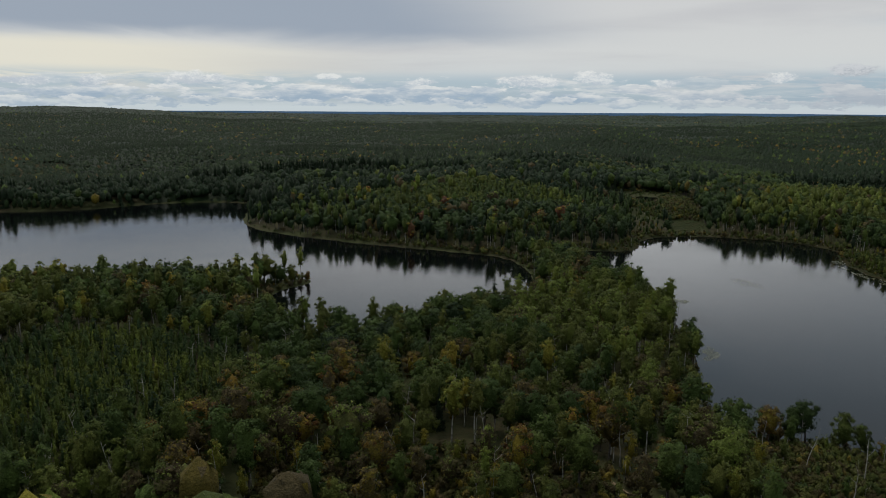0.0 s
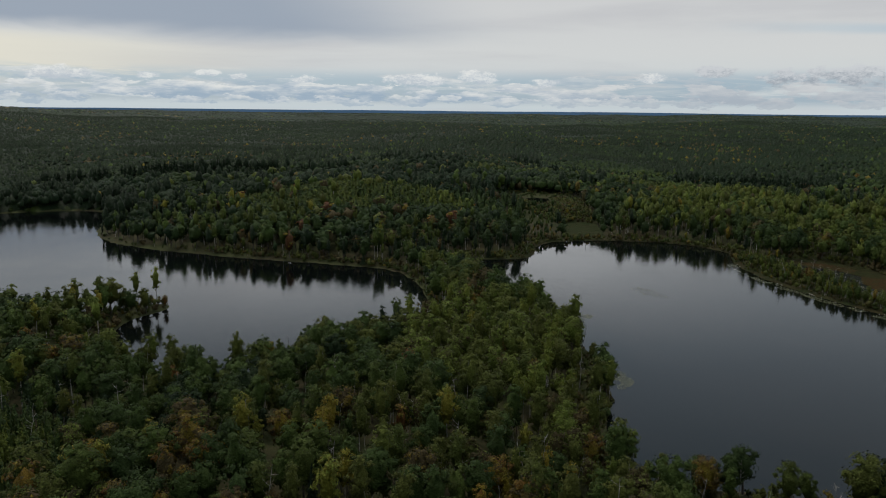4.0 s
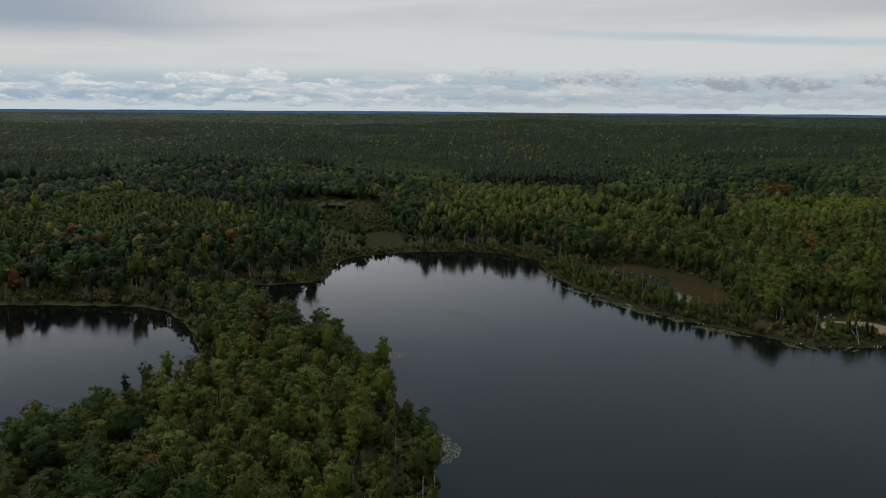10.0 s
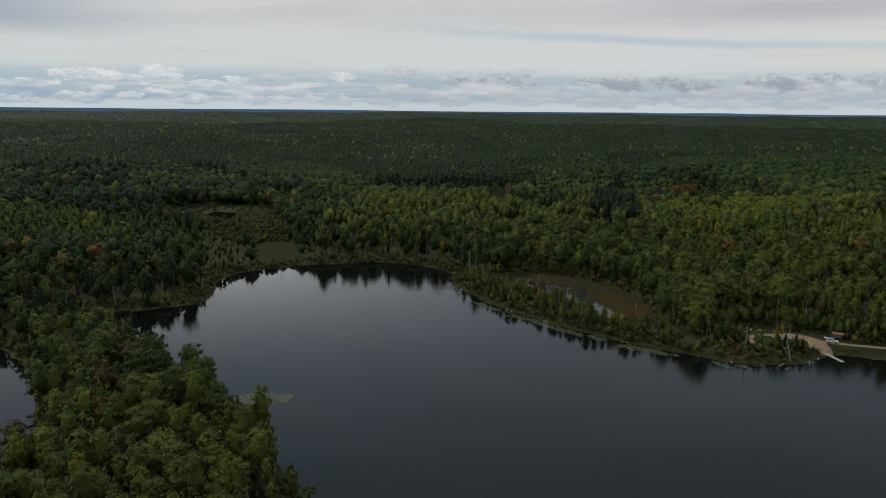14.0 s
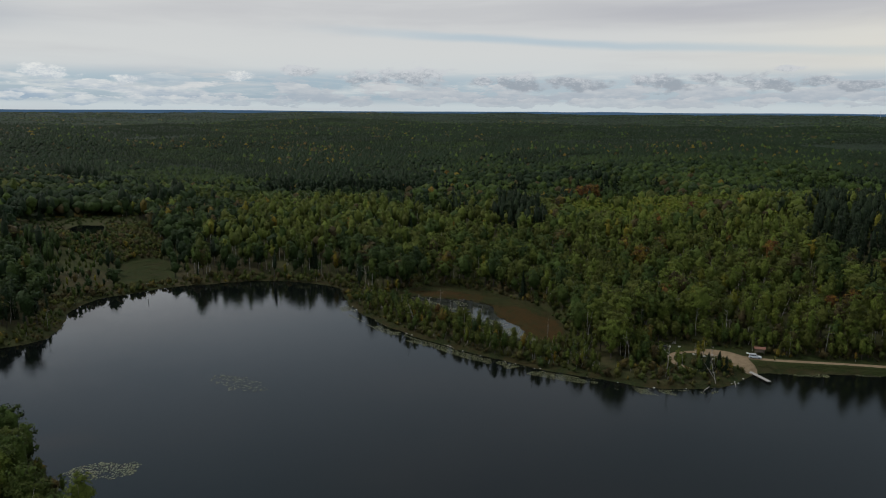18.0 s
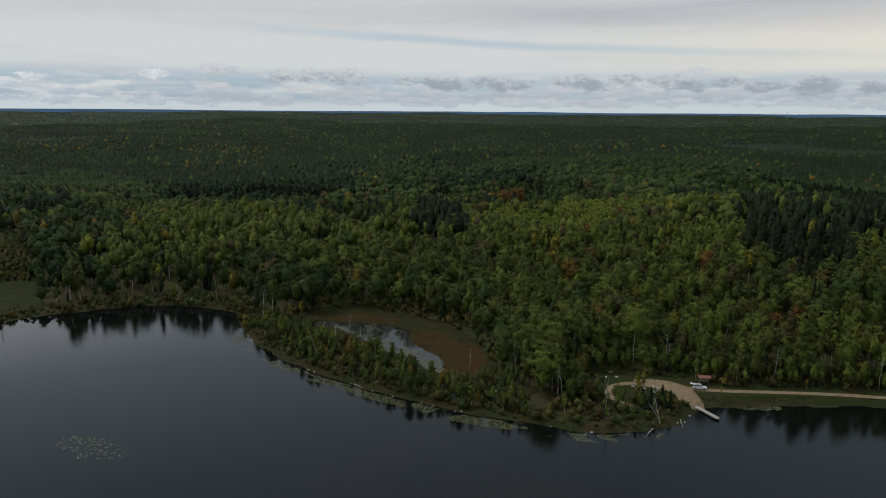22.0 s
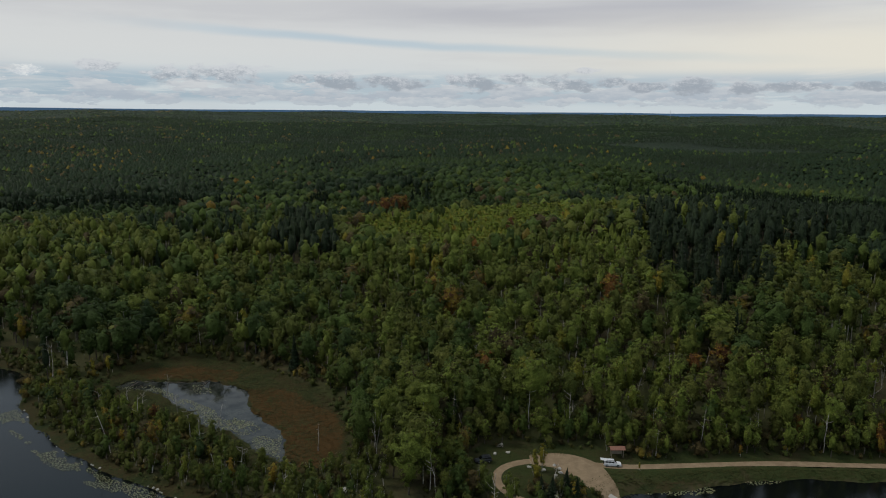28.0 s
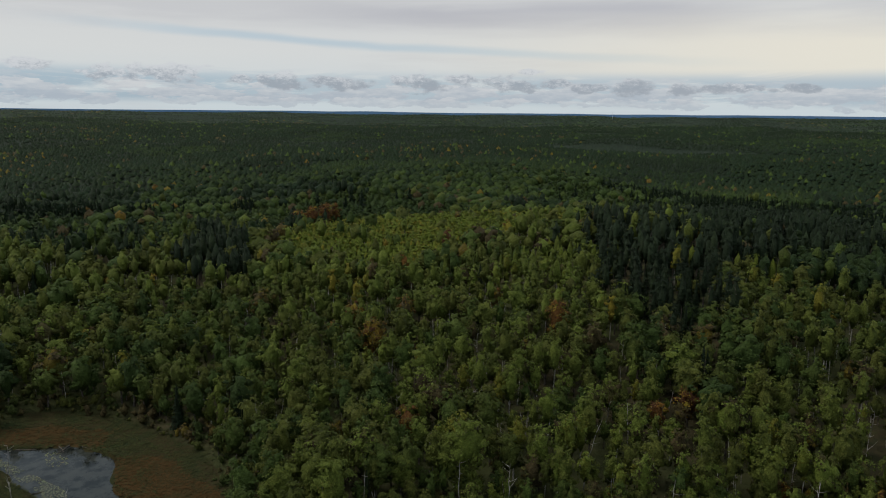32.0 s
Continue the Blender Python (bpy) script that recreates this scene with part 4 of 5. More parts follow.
def choose(rs, x, y):
    """Kind, size and tint of the tree at each place."""
    n, z = len(x), zones(x, y)
    d = look_up("shore", x, y)
    u, patch = rs.rand(n), field(x, y, 55, 12) * 0.7 + field(x, y, 22, 13) * 0.3
    kind = np.full(n, "oak_tree", dtype="<U14")
    kind[u < 0.36] = "maple_tree"
    kind[(u > 0.62) & (patch > 0.42)] = "aspen_tree"
    kind[(u > 0.90)] = "birch_tree"
    kind[(u > 0.345) & (u < 0.36) & (patch < 0.6)] = "spruce_tree"
    slim = (kind == "oak_tree") & (x > 225) & (rs.rand(n) < 0.2)
    kind[slim] = np.where(rs.rand(n) < 0.5, "maple_tree", np.where(rs.rand(n) < 0.6, "aspen_tree", "birch_tree"))[slim]
    size = rs.uniform(0.60, 1.32, n) + 0.18 * (field(x, y, 40, 17) - 0.5) + 0.06 * (x > 300)
    tint = np.clip(0.12 + 0.62 * (0.5 * patch + 0.5 * rs.rand(n)) + 0.60 * (rs.rand(n) - 0.5), 0.0, 0.82)
    tint = np.clip(tint + 0.20 * step(x, 230, 300) * step(y, 640, 520), 0, 0.82)
    # the east slope's shadows go into its tint
    tint = np.where((x > 430) & (y < 330), tint * 0.72, tint)
    odd = rs.rand(n)
    warm = field(x, y, 70, 15)
    tint = np.where(odd > 0.945 - 0.09 * (warm > 0.6), rs.uniform(0.84, 0.93, n), tint)
    tint = np.where(odd > 0.988, rs.uniform(0.93, 1.0, n), tint)
    # tall trees keep back from the low banks; willow and birch stand nearer the water
    back = np.where((x > 118) & (y > 285) & (y < 640), 13.0, np.where(y > 430, 5.0, 1.5))
    edge = (d < back + 3 * (rs.rand(n) - 0.5)) | ((d < 9) & (rs.rand(n) < 0.3))
    v = rs.rand(n)
    kind[edge & (v < 0.72)] = "shrub"
    kind[edge & (v >= 0.72)] = "birch_tree"
    size[edge] = np.where(v < 0.72, rs.uniform(0.5, 1.2, n), rs.uniform(0.4, 0.75, n))[edge]
    for name in ("strip", "landing", "field"):
        at, v = z[name], rs.rand(n)
        if name == "field":
            at = at & (d > 10)
        few = {"field": 0.55, "strip": 0.08, "landing": 0.30}[name]
        kind[at & (v < few)] = "shrub"
        kind[at & (v >= few)] = "birch_tree"
        kind[at & (v >= 0.78)] = "young_aspen" if name == "field" else "maple_tree"
        size[at] = np.where(v < few, rs.uniform(0.7, 1.3, n), rs.uniform(0.42, 0.76, n))[at] * (0.8 if name == "landing" else 1.0)
        tint[at] = np.clip(rs.normal(0.55, 0.2, n), 0, 0.96)[at]
    tint = np.where(z["bright"] & (tint < 0.84), np.clip(tint + 0.30, 0, 0.82), tint)
    # cloud shade over the near slope, put into a lower leaf tint
    tint = np.where(z["dark"] & (tint < 0.84), tint * 0.62, tint)
    for name, odds in (("stand", 0.9), ("ridge", 0.85), ("young", 0.96), ("bay", 0.45)):
        at = z[name] & (rs.rand(n) < odds)
        kind[at] = "young_aspen" if name != "bay" else "aspen_tree"
        tint[at] = np.clip(rs.normal({"stand": 0.88, "ridge": 0.42, "bay": 0.62, "young": 0.22}[name], 0.13, at.sum()), 0, 0.97)
        size[at] = rs.uniform(0.9, 1.35, at.sum())
    deep = np.minimum(inside_distance(x, y, np.array(PINEWOOD, float)), inside_distance(x, y, np.array(PINE_CLUMP, float)) - 2)
    at = (deep + 30 * (field(x, y, 34, 19) - 0.5) + 14 * (rs.rand(n) - 0.5) < -2) & (rs.rand(n) < 0.86)
    kind[at], size[at] = np.where(rs.rand(at.sum()) < 0.7, "pine_tree", "spruce_tree"), rs.uniform(0.75, 1.15, at.sum())
    # beyond the lakes the woods are a patchwork: young stands, dark mixed stands, plain hardwood
    far = np.hypot(x - 120, y - 200)
    loose = 0.10 * (rs.rand(n) - 0.5)
    stands = (field(x, y * 1.25, 190, 21) * 0.75 + field(x, y, 70, 25) * 0.25 + loose > 0.57) & (far > 430) & ~at & (rs.rand(n) < 0.92)
    kind[stands], size[stands] = "young_aspen", rs.uniform(1.3, 1.75, stands.sum())
    # young stands darken with distance too: haze and shade kept in the tint
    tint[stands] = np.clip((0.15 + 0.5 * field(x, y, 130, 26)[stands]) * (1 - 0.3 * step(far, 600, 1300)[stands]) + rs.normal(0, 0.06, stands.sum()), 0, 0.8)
    dark = (field(x, y * 1.25, 150, 24) * 0.75 + field(x, y, 60, 27) * 0.25 + loose > 0.58) & (far > 430) & ~at & ~stands & ~z["stand"] & ~z["bay"] & ~z["ridge"]
    tint[dark] *= 0.25
    # cloud shadow on the north woods, painted as a much lower tint
    tint = np.where((y > 470) & (x < 330) & ~z["ridge"] & ~z["bay"] & (tint < 0.84), tint * 0.32, tint)
    tint = np.where((y > 400) & (x >= 330) & ~z["stand"] & (tint < 0.84), tint * 0.92, tint)
    mixed = (dark & (rs.rand(n) < 0.3)) | ((y > 480) & (x < 330) & ~z["ridge"] & ~z["bay"] & (rs.rand(n) < 0.05 + 0.3 * (field(x, y, 60, 35) > 0.66)))
    kind[mixed] = np.where(rs.rand(mixed.sum()) < 0.8, "pine_tree", "spruce_tree")
    size[mixed] *= 0.72
    # tint sinks with distance: haze and canopy shade painted into the leaf colour
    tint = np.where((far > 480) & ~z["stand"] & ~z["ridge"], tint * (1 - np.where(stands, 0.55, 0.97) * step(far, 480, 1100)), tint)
    turning = (far > 520) & ~stands & ~z["stand"] & ~z["ridge"] & ~z["bay"] & (rs.rand(n) < 0.01 + 0.10 * (field(x, y * 1.3, 170, 39) * 0.7 + field(x, y, 60, 40) * 0.3 > 0.62))
    plain = (far > 600) & ((kind == "aspen_tree") | (kind == "birch_tree")) & ~z["bay"] & (rs.rand(n) < 0.85)
    kind[turning | plain] = "maple_tree"
    tint = np.where(turning, rs.uniform(0.90, 0.925, n), tint)
    size = 1 + (size - 1) * (1 - 0.65 * step(far, 450, 900))
    mixed = (far > 750) & (rs.rand(n) < 0.03 + 0.45 * (field(x, y, 130, 36) > 0.68)) & ~z["stand"]
    kind[mixed] = "spruce_tree"
    low = (far > 1100) & (rs.rand(n) < 0.04 + 0.8 * (field(x, y, 240, 37) * 0.7 + field(x, y, 90, 38) * 0.3 > 0.60))
    kind[low] = "pine_tree"
    size[low | ((far > 1000) & (kind == "pine_tree"))] *= 0.62
    size[(far > 800) & (kind == "spruce_tree")] *= 0.8
    stray = (look_up("pond", x, y) < 34) | in_plan(x, y, POND_GAP)
    kind[stray], size[stray] = "shrub", rs.uniform(0.6, 1.3, n)[stray]
    # lower trees, leafy to the ground, where the woods meet the road and the lawn
    rim = (np.minimum(look_up("road", x, y), look_up("open", x, y)) < 11) & ~z["landing"]
    kind[rim] = np.where(rs.rand(n) < 0.75, "maple_tree", "birch_tree")[rim]
    size[rim] = rs.uniform(0.45, 0.8, n)[rim]
    # the near slope has turned most
    front = (y < 225) & (x > -75) & (x < 95) & ~z["young"]
    tint = np.where(front & (rs.rand(n) < 0.24), rs.uniform(0.84, 0.962, n), np.where(front & (tint < 0.84), np.clip(tint * 0.9 + 0.12, 0, 0.8), tint))
    gone = z["glade"] & (rs.rand(n) < 0.75)
    kind[gone] = np.where(rs.rand(n) < 0.5, "shrub", "birch_tree")[gone]
    size[gone] = rs.uniform(0.45, 0.9, n)[gone]
    low = in_plan(x, y, POND_VIEW)
    kind[low], size[low] = np.where(rs.rand(n) < 0.5, "birch_tree", "maple_tree")[low], rs.uniform(0.35, 0.6, n)[low]
    return kind, size, tint


rs = np.random.RandomState(21)
tx, ty = scatter(rs, -420, 560, 118, 800, 6.1, planted)
more = scatter(rs, 255, 310, 325, 475, 3.9, lambda x, y: planted(x, y) & in_plan(x, y, STRIP))
edge = scatter(rs, 296, 470, 180, 345, 3.7, lambda x, y: planted(x, y) & ~in_plan(x, y, LANDING) & (np.minimum(look_up("road", x, y), look_up("open", x, y)) < 13))
tx, ty = np.concatenate([tx, more[0], edge[0]]), np.concatenate([ty, more[1], edge[1]])
reach = line_distance(tx, ty, NEAR_LINE)
keep = reach < 330
tx, ty, reach = tx[keep], ty[keep], reach[keep]
kinds, sizes, tints = choose(rs, tx, ty)
# trees that stand out: their place, kind, size and tint
MARKED = [(403, 396, "oak_tree", 1.35, 0.958), (605, 605, "oak_tree", 1.6, 0.99), (613, 600, "maple_tree", 1.6, 0.985), (622, 606, "oak_tree", 1.65, 0.995), (631, 606, "maple_tree", 1.6, 0.98), (598, 612, "oak_tree", 1.4, 0.98), (444, 345, "maple_tree", 1.4, 0.975), (354, 329, "oak_tree", 1.55, 0.80), (350, 333, "oak_tree", 1.2, 0.72), (477, 292, "pine_tree", 1.25, 0.9),
          (30, 336, "pine_tree", 0.80, 0.6), (35, 331, "pine_tree", 0.72, 0.7), (71, 355, "oak_tree", 1.0, 0.955), (-70, 402, "maple_tree", 0.55, 0.97), (-78, 399, "oak_tree", 0.6, 0.2),
          (-88, 396, "oak_tree", 0.75, 0.3), (80, 212, "birch_tree", 0.9, 0.7), (319, 300, "maple_tree", 0.36, 0.25), (322, 299, "spruce_tree", 0.42, 0.4), (325.5, 299.5, "maple_tree", 0.30, 0.3), (317, 303, "spruce_tree", 0.50, 0.6), (321, 303, "birch_tree", 0.50, 0.4), (327, 301.5, "maple_tree", 0.27, 0.2), (315, 306.5, "birch_tree", 0.55, 0.6), (318.5, 307, "spruce_tree", 0.40, 0.7), (324, 303, "spruce_tree", 0.44, 0.5), (330, 313, "birch_tree", 0.75, 0.90), (329, 314.5, "birch_tree", 0.6, 0.88),
          (312.0, 313, "birch_tree", 0.72, 0.60), (309.5, 317, "maple_tree", 0.55, 0.45), (311.5, 320.5, "birch_tree", 0.80, 0.55), (308.5, 310, "birch_tree", 0.62, 0.7), (312.5, 304, "maple_tree", 0.42, 0.35), (307.0, 320, "maple_tree", 0.6, 0.9), (314.5, 326, "maple_tree", 0.5, 0.5),
          (322, 310, "birch_tree", 0.7, 0.9), (311, 310, "birch_tree", 0.7, 0.55), (371, 273, "birch_tree", 0.35, 0.97), (346.5, 292.5, "birch_tree", 0.22, 0.9)]
clear = np.ones(len(tx), bool)
for x, y, *_rest in MARKED:
    clear &= np.hypot(tx - x, ty - y) > 2.4
tx, ty, reach, kinds, sizes, tints = (v[clear] for v in (tx, ty, reach, kinds, sizes, tints))
tx, ty = np.concatenate([tx, [q[0] for q in MARKED]]), np.concatenate([ty, [q[1] for q in MARKED]])
kinds, sizes = np.concatenate([kinds, [q[2] for q in MARKED]]), np.concatenate([sizes, [q[3] for q in MARKED]])
tints, reach = np.concatenate([tints, [q[4] for q in MARKED]]), np.concatenate([reach, np.zeros(len(MARKED))])
tz = ground_height(tx, ty) - 0.1
order = np.argsort(np.maximum(reach, 150) + rs.uniform(0, 25, len(reach)))
single = np.zeros(len(tx), bool)
for k in KINDS:
    single[order[kinds[order] == k][:260]] = True

CROWNS = {k: [mesh_of("crown", v, f, [LEAF[KINDS[k][1]]], facing=n) for (v, f, n), _ in FULL[k]] for k in KINDS}
TRUNKS = {k: [mesh_of("trunk", v, f, [KINDS[k][2]], smooth=True) for _, (v, f, n) in FULL[k]] for k in KINDS}
for n in np.flatnonzero(single):
    k = str(kinds[n])
    top = new(k)
    top.empty_display_size = 0.5
    top.matrix_world = Matrix.LocRotScale((tx[n], ty[n], tz[n]), Euler((rs.normal(0, 0.03), rs.normal(0, 0.03), rs.uniform(0, 6.28))), (sizes[n] * rs.uniform(0.85, 1.12) * (1.9 if k == "spruce_tree" and sizes[n] < 0.6 else 1.0),) * 2 + (sizes[n],))
    for name, meshes in (("trunk", TRUNKS), ("crown", CROWNS)):
        ob = new(name, meshes[k][n % VARIANTS])
        ob.parent = top
        ob.color = (tints[n], 0, 0, 1)
    tagged(top, KINDS[k][4], KINDS[k][5], KINDS[k][5] + "s in the woods")


def wood(name, picks, shapes, label, x, y, z, kinds, sizes, tints, trunks=False, wide=1.0):
    """Many trees as one mesh for each kind of leaf: copies of a few shapes, turned and scaled."""
    for leaf in STOPS:
        vs, fs, mi, ti, ns, at = [], [], [], [], [], 0
        for k in KINDS:
            if KINDS[k][1] != leaf or k not in shapes:
                continue
            for v in range(VARIANTS):
                who = picks[(kinds[picks] == k) & (picks % VARIANTS == v)]
                if not len(who):
                    continue
                shape = shapes[k][v]
                sv, sf, sn = shape[0] if isinstance(shape[0], tuple) else shape
                idx = np.zeros(len(sf), int)
                if trunks:
                    idx = np.concatenate([idx, np.ones(len(shape[1][1]), int)])
                    sv, sf, sn = joined([shape[0], shape[1]])
                a = rs.uniform(0, 6.28, len(who))
                c, s = np.cos(a)[:, None], np.sin(a)[:, None]
                w = (sizes[who] * wide * rs.uniform(0.85, 1.12, len(who)))[:, None]
                p = np.stack([(sv[:, 0] * c - sv[:, 1] * s) * w + x[who][:, None], (sv[:, 0] * s + sv[:, 1] * c) * w + y[who][:, None], sv[:, 2] * sizes[who][:, None] + z[who][:, None]], -1)
                ns.append(np.stack([sn[:, 0] * c - sn[:, 1] * s, sn[:, 0] * s + sn[:, 1] * c, np.tile(sn[:, 2], (len(who), 1))], -1).reshape(-1, 3))
                vs.append(p.reshape(-1, 3))
                fs.append((sf[None] + (np.arange(len(who)) * len(sv))[:, None, None]).reshape(-1, 3) + at)
                mi.append(np.tile(idx, len(who)))
                ti.append(np.repeat(tints[who], len(sf)))
                at += p.shape[0] * p.shape[1]
        if vs:
            ob = new(name, mesh_of(name, np.concatenate(vs), np.concatenate(fs), [WOOD[leaf], BARK_WHITE if leaf == "aspen" else BARK_GREY], np.concatenate(mi), np.concatenate(ti), facing=np.concatenate(ns)))
            tagged(ob, label, "woods", kind="stuff")


# dense young stands on the hills beyond the lakes
for zone, box4, tone in ((ASPEN_STAND, (470, 790, 410, 600), 0.82), (ASPEN_RIDGE, (-75, 130, 588, 795), 0.36)):
    ux, uy = scatter(rs, *box4, 3.5, lambda x, y: planted(x, y) & (inside_distance(x, y, np.array(zone, float)) + 40 * (field(x, y, 30, 33) - 0.5) < 0))
    wood("young_stand", np.arange(len(ux)), THIN, "dense stand of young yellow-green aspens on a hill", ux, uy, ground_height(ux, uy) - 0.1, np.full(len(ux), "young_aspen"), rs.uniform(1.1, 1.35, len(ux)),
         np.clip(tone + 0.30 * (field(ux, uy, 45, 34) - 0.5) + rs.normal(0, 0.06, len(ux)), 0, 0.97), wide=1.35)
# a dense young stand, and undergrowth along the edges of the woods
ux, uy = scatter(rs, -170, -40, 130, 275, 2.7, lambda x, y: planted(x, y) & in_plan(x, y, PLANTATION))
wood("young_stand", np.arange(len(ux)), HALF, "dense stand of young green aspens", ux, uy, ground_height(ux, uy) - 0.1, np.full(len(ux), "young_aspen"), rs.uniform(0.75, 1.1, len(ux)),
     np.clip(0.02 + 0.72 * field(ux, uy, 35, 31) + rs.normal(0, 0.10, len(ux)), 0, 0.97), trunks=True, wide=0.9)
ux, uy = scatter(rs, -60, 230, 118, 210, 2.0, lambda x, y: (in_plan(x, y, GLADE) | in_plan(x, y, SE_FIELD)) & (look_up("shore", x, y) > 1) & (line_distance(x, y, np.array(FOOTPATH, float)) > 1.2))
wood("undergrowth", np.arange(len(ux)), {"shrub": BUSH}, "low olive and yellow scrub in the clearing", ux, uy, ground_height(ux, uy) - 0.1, np.full(len(ux), "shrub"), rs.uniform(0.6, 1.5, len(ux)), np.clip(np.where(ux > 60, rs.normal(0.50, 0.25, len(ux)), rs.normal(0.66, 0.22, len(ux))), 0, 0.98))
ux, uy = scatter(rs, -420, 480, 118, 660, 3.1, lambda x, y: (look_up("shore", x, y) > 1) & (look_up("marsh", x, y) > 0) & (look_up("road", x, y) > 3.4) & (look_up("open", x, y) > 0) & ~((look_up("shore", x, y) < 10) & (x > 334) & (y < 298)) & ~((look_up("shore", x, y) < 0.8 + 3.0 * field(x, y, 7, 72)) & (x > 252) & (x < 345) & (y < 470)) & (x > -0.70 * (y + 20) - 12) & ((y > 222) | (x < 250)) & (line_distance(x, y, NEAR_LINE) < 400)
                 & ((look_up("shore", x, y) < 13) | (look_up("marsh", x, y) < 13) | (look_up("open", x, y) < 12) | (look_up("road", x, y) < 20)))
wood("undergrowth", np.arange(len(ux)), {"shrub": BUSH}, "shrubby undergrowth along the edge of the woods", ux, uy, ground_height(ux, uy) - 0.1, np.full(len(ux), "shrub"), rs.uniform(0.5, 1.0, len(ux)) + 0.9 * (rs.rand(len(ux)) < 0.3), rs.uniform(0, 0.97, len(ux)))
wood("woods", np.flatnonzero(~single & (reach < 235)), HALF, "dense mixed autumn woods round the lakes", tx, ty, tz, kinds, sizes, tints, trunks=True)
wood("woods", np.flatnonzero(~single & (reach >= 235)), SOME, "dense mixed autumn woods behind the shores", tx, ty, tz, kinds, sizes, tints, trunks=True)

ux, uy = scatter(rs, 170, 260, 560, 740, 3.0, lambda x, y: (in_plan(x, y, POND_GAP) | (look_up("pond", x, y) < 34)) & (look_up("pond", x, y) > 2) & (look_up("lobe", x, y) > 0))
wood("undergrowth", np.arange(len(ux)), {"shrub": BUSH}, "brown and olive willow scrub round the hill pond", ux, uy, ground_height(ux, uy) - 0.1, np.full(len(ux), "shrub"), rs.uniform(0.8, 1.9, len(ux)), np.clip(rs.normal(0.5, 0.25, len(ux)), 0, 0.97))

# middle distance: the same trees with fewer leaves
rs = np.random.RandomState(22)


def middle(x, y):
    r = line_distance(x, y, NEAR_LINE)
    return planted(x, y) & (r > 330) & (r < 800)


mx2, my2 = scatter(rs, -620, 1020, 220, 1060, 6.3, middle)
mk, ms, mt = choose(rs, mx2, my2)
far2 = line_distance(mx2, my2, NEAR_LINE) > 540
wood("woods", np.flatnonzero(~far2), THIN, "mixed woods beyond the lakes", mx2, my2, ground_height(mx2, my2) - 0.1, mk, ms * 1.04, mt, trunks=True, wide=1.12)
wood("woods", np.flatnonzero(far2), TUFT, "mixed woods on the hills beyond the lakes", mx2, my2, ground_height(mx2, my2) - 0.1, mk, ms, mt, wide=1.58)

# the woods go on behind the start
bx2, by2 = scatter(rs, -330, 420, -110, 136, 8.5, lambda x, y: (look_up("shore", x, y) > 2) & ~planted(x, y) & ~in_plan(x, y, SE_FIELD) & ~in_plan(x, y, GLADE) & ((y < 136) | (x < -0.70 * (y + 20) - 12) | (x > 60)))
bk2, bs2, bt2 = choose(rs, bx2, by2)
wood("woods", np.arange(len(bx2)), TUFT, "mixed woods on the near side of the lake", bx2, by2, ground_height(bx2, by2) - 0.1, bk2, bs2, bt2, wide=1.3)

# far woods: one canopy over the hills, with the tops of single crowns standing out of it
rs = np.random.RandomState(23)
az = np.radians(np.linspace(-37, 97, 420))
rad = 560 * (4420 / 560) ** np.linspace(0, 1, 140)
ca, cr = np.meshgrid(az, rad)
cx, cy = 120 + cr * np.sin(ca), 200 + cr * np.cos(ca)
ck, cs, ct = choose(rs, ((cx[:-1, :-1] + cx[1:, 1:]) / 2).ravel(), ((cy[:-1, :-1] + cy[1:, 1:]) / 2).ravel())
lift = {"young_aspen": 6.4, "shrub": 1.0, "pine_tree": 9.5}
hl = np.array([lift.get(str(k), 9.0) for k in ck]).reshape(cx.shape[0] - 1, -1)
up = np.zeros(cx.shape)
up[:-1, :-1] += hl
up[1:, 1:] += hl
up = np.where(up > 0, up / 2, 2) + 2.0 * (field(cx, cy, 14, 61) - 0.5)
up *= step(line_distance(cx, cy, NEAR_LINE), 540, 620) * step(look_up("pond", cx, cy), 30, 48) * step(look_up("shore", cx, cy), 6, 20)
ci = np.arange(cx.size).reshape(cx.shape)
cf = np.stack([ci[:-1, :-1], ci[:-1, 1:], ci[1:, 1:], ci[1:, :-1]], -1).reshape(-1, 4)
LEAVES = list(STOPS)
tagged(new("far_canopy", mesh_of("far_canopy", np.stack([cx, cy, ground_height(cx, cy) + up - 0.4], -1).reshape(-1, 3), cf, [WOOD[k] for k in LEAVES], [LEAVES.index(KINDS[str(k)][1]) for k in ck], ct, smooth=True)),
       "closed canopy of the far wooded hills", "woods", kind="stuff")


def peak(rs, h, w, low=0.72):
    """The top of a far crown."""
    a = np.linspace(0, 2 * np.pi, 5, endpoint=False) + rs.uniform(0, 6)
    v = np.concatenate([np.stack([np.cos(a) * w, np.sin(a) * w, np.full(5, h * low)], 1), [[rs.normal(0, 0.4), rs.normal(0, 0.4), h]]])
    i = np.arange(5)
    n = v - [0, 0, h * low - 0.8 * w]
    return v, np.stack([i, (i + 1) % 5, np.full(5, 5)], 1), n / np.linalg.norm(n, axis=1)[:, None]


WIDTH = dict(oak_tree=3.4, maple_tree=2.9, aspen_tree=2.4, birch_tree=2.2, young_aspen=1.9, spruce_tree=1.9, pine_tree=2.6, shrub=1.8)
FARTHEST = {k: [peak(rs, TOP[k], w) for _ in range(VARIANTS)] for k, w in WIDTH.items()}


def ring(near, far):
    def keep(x, y):
        r = np.hypot(x - 120, y - 200)
        return (line_distance(x, y, NEAR_LINE) > max(near, 790)) & (r < far) & ((r >= near) | (near < 900)) & (x > -0.70 * (y + 20) - 40) & (y > 205) & (look_up("pond", x, y) > 3)
    return keep


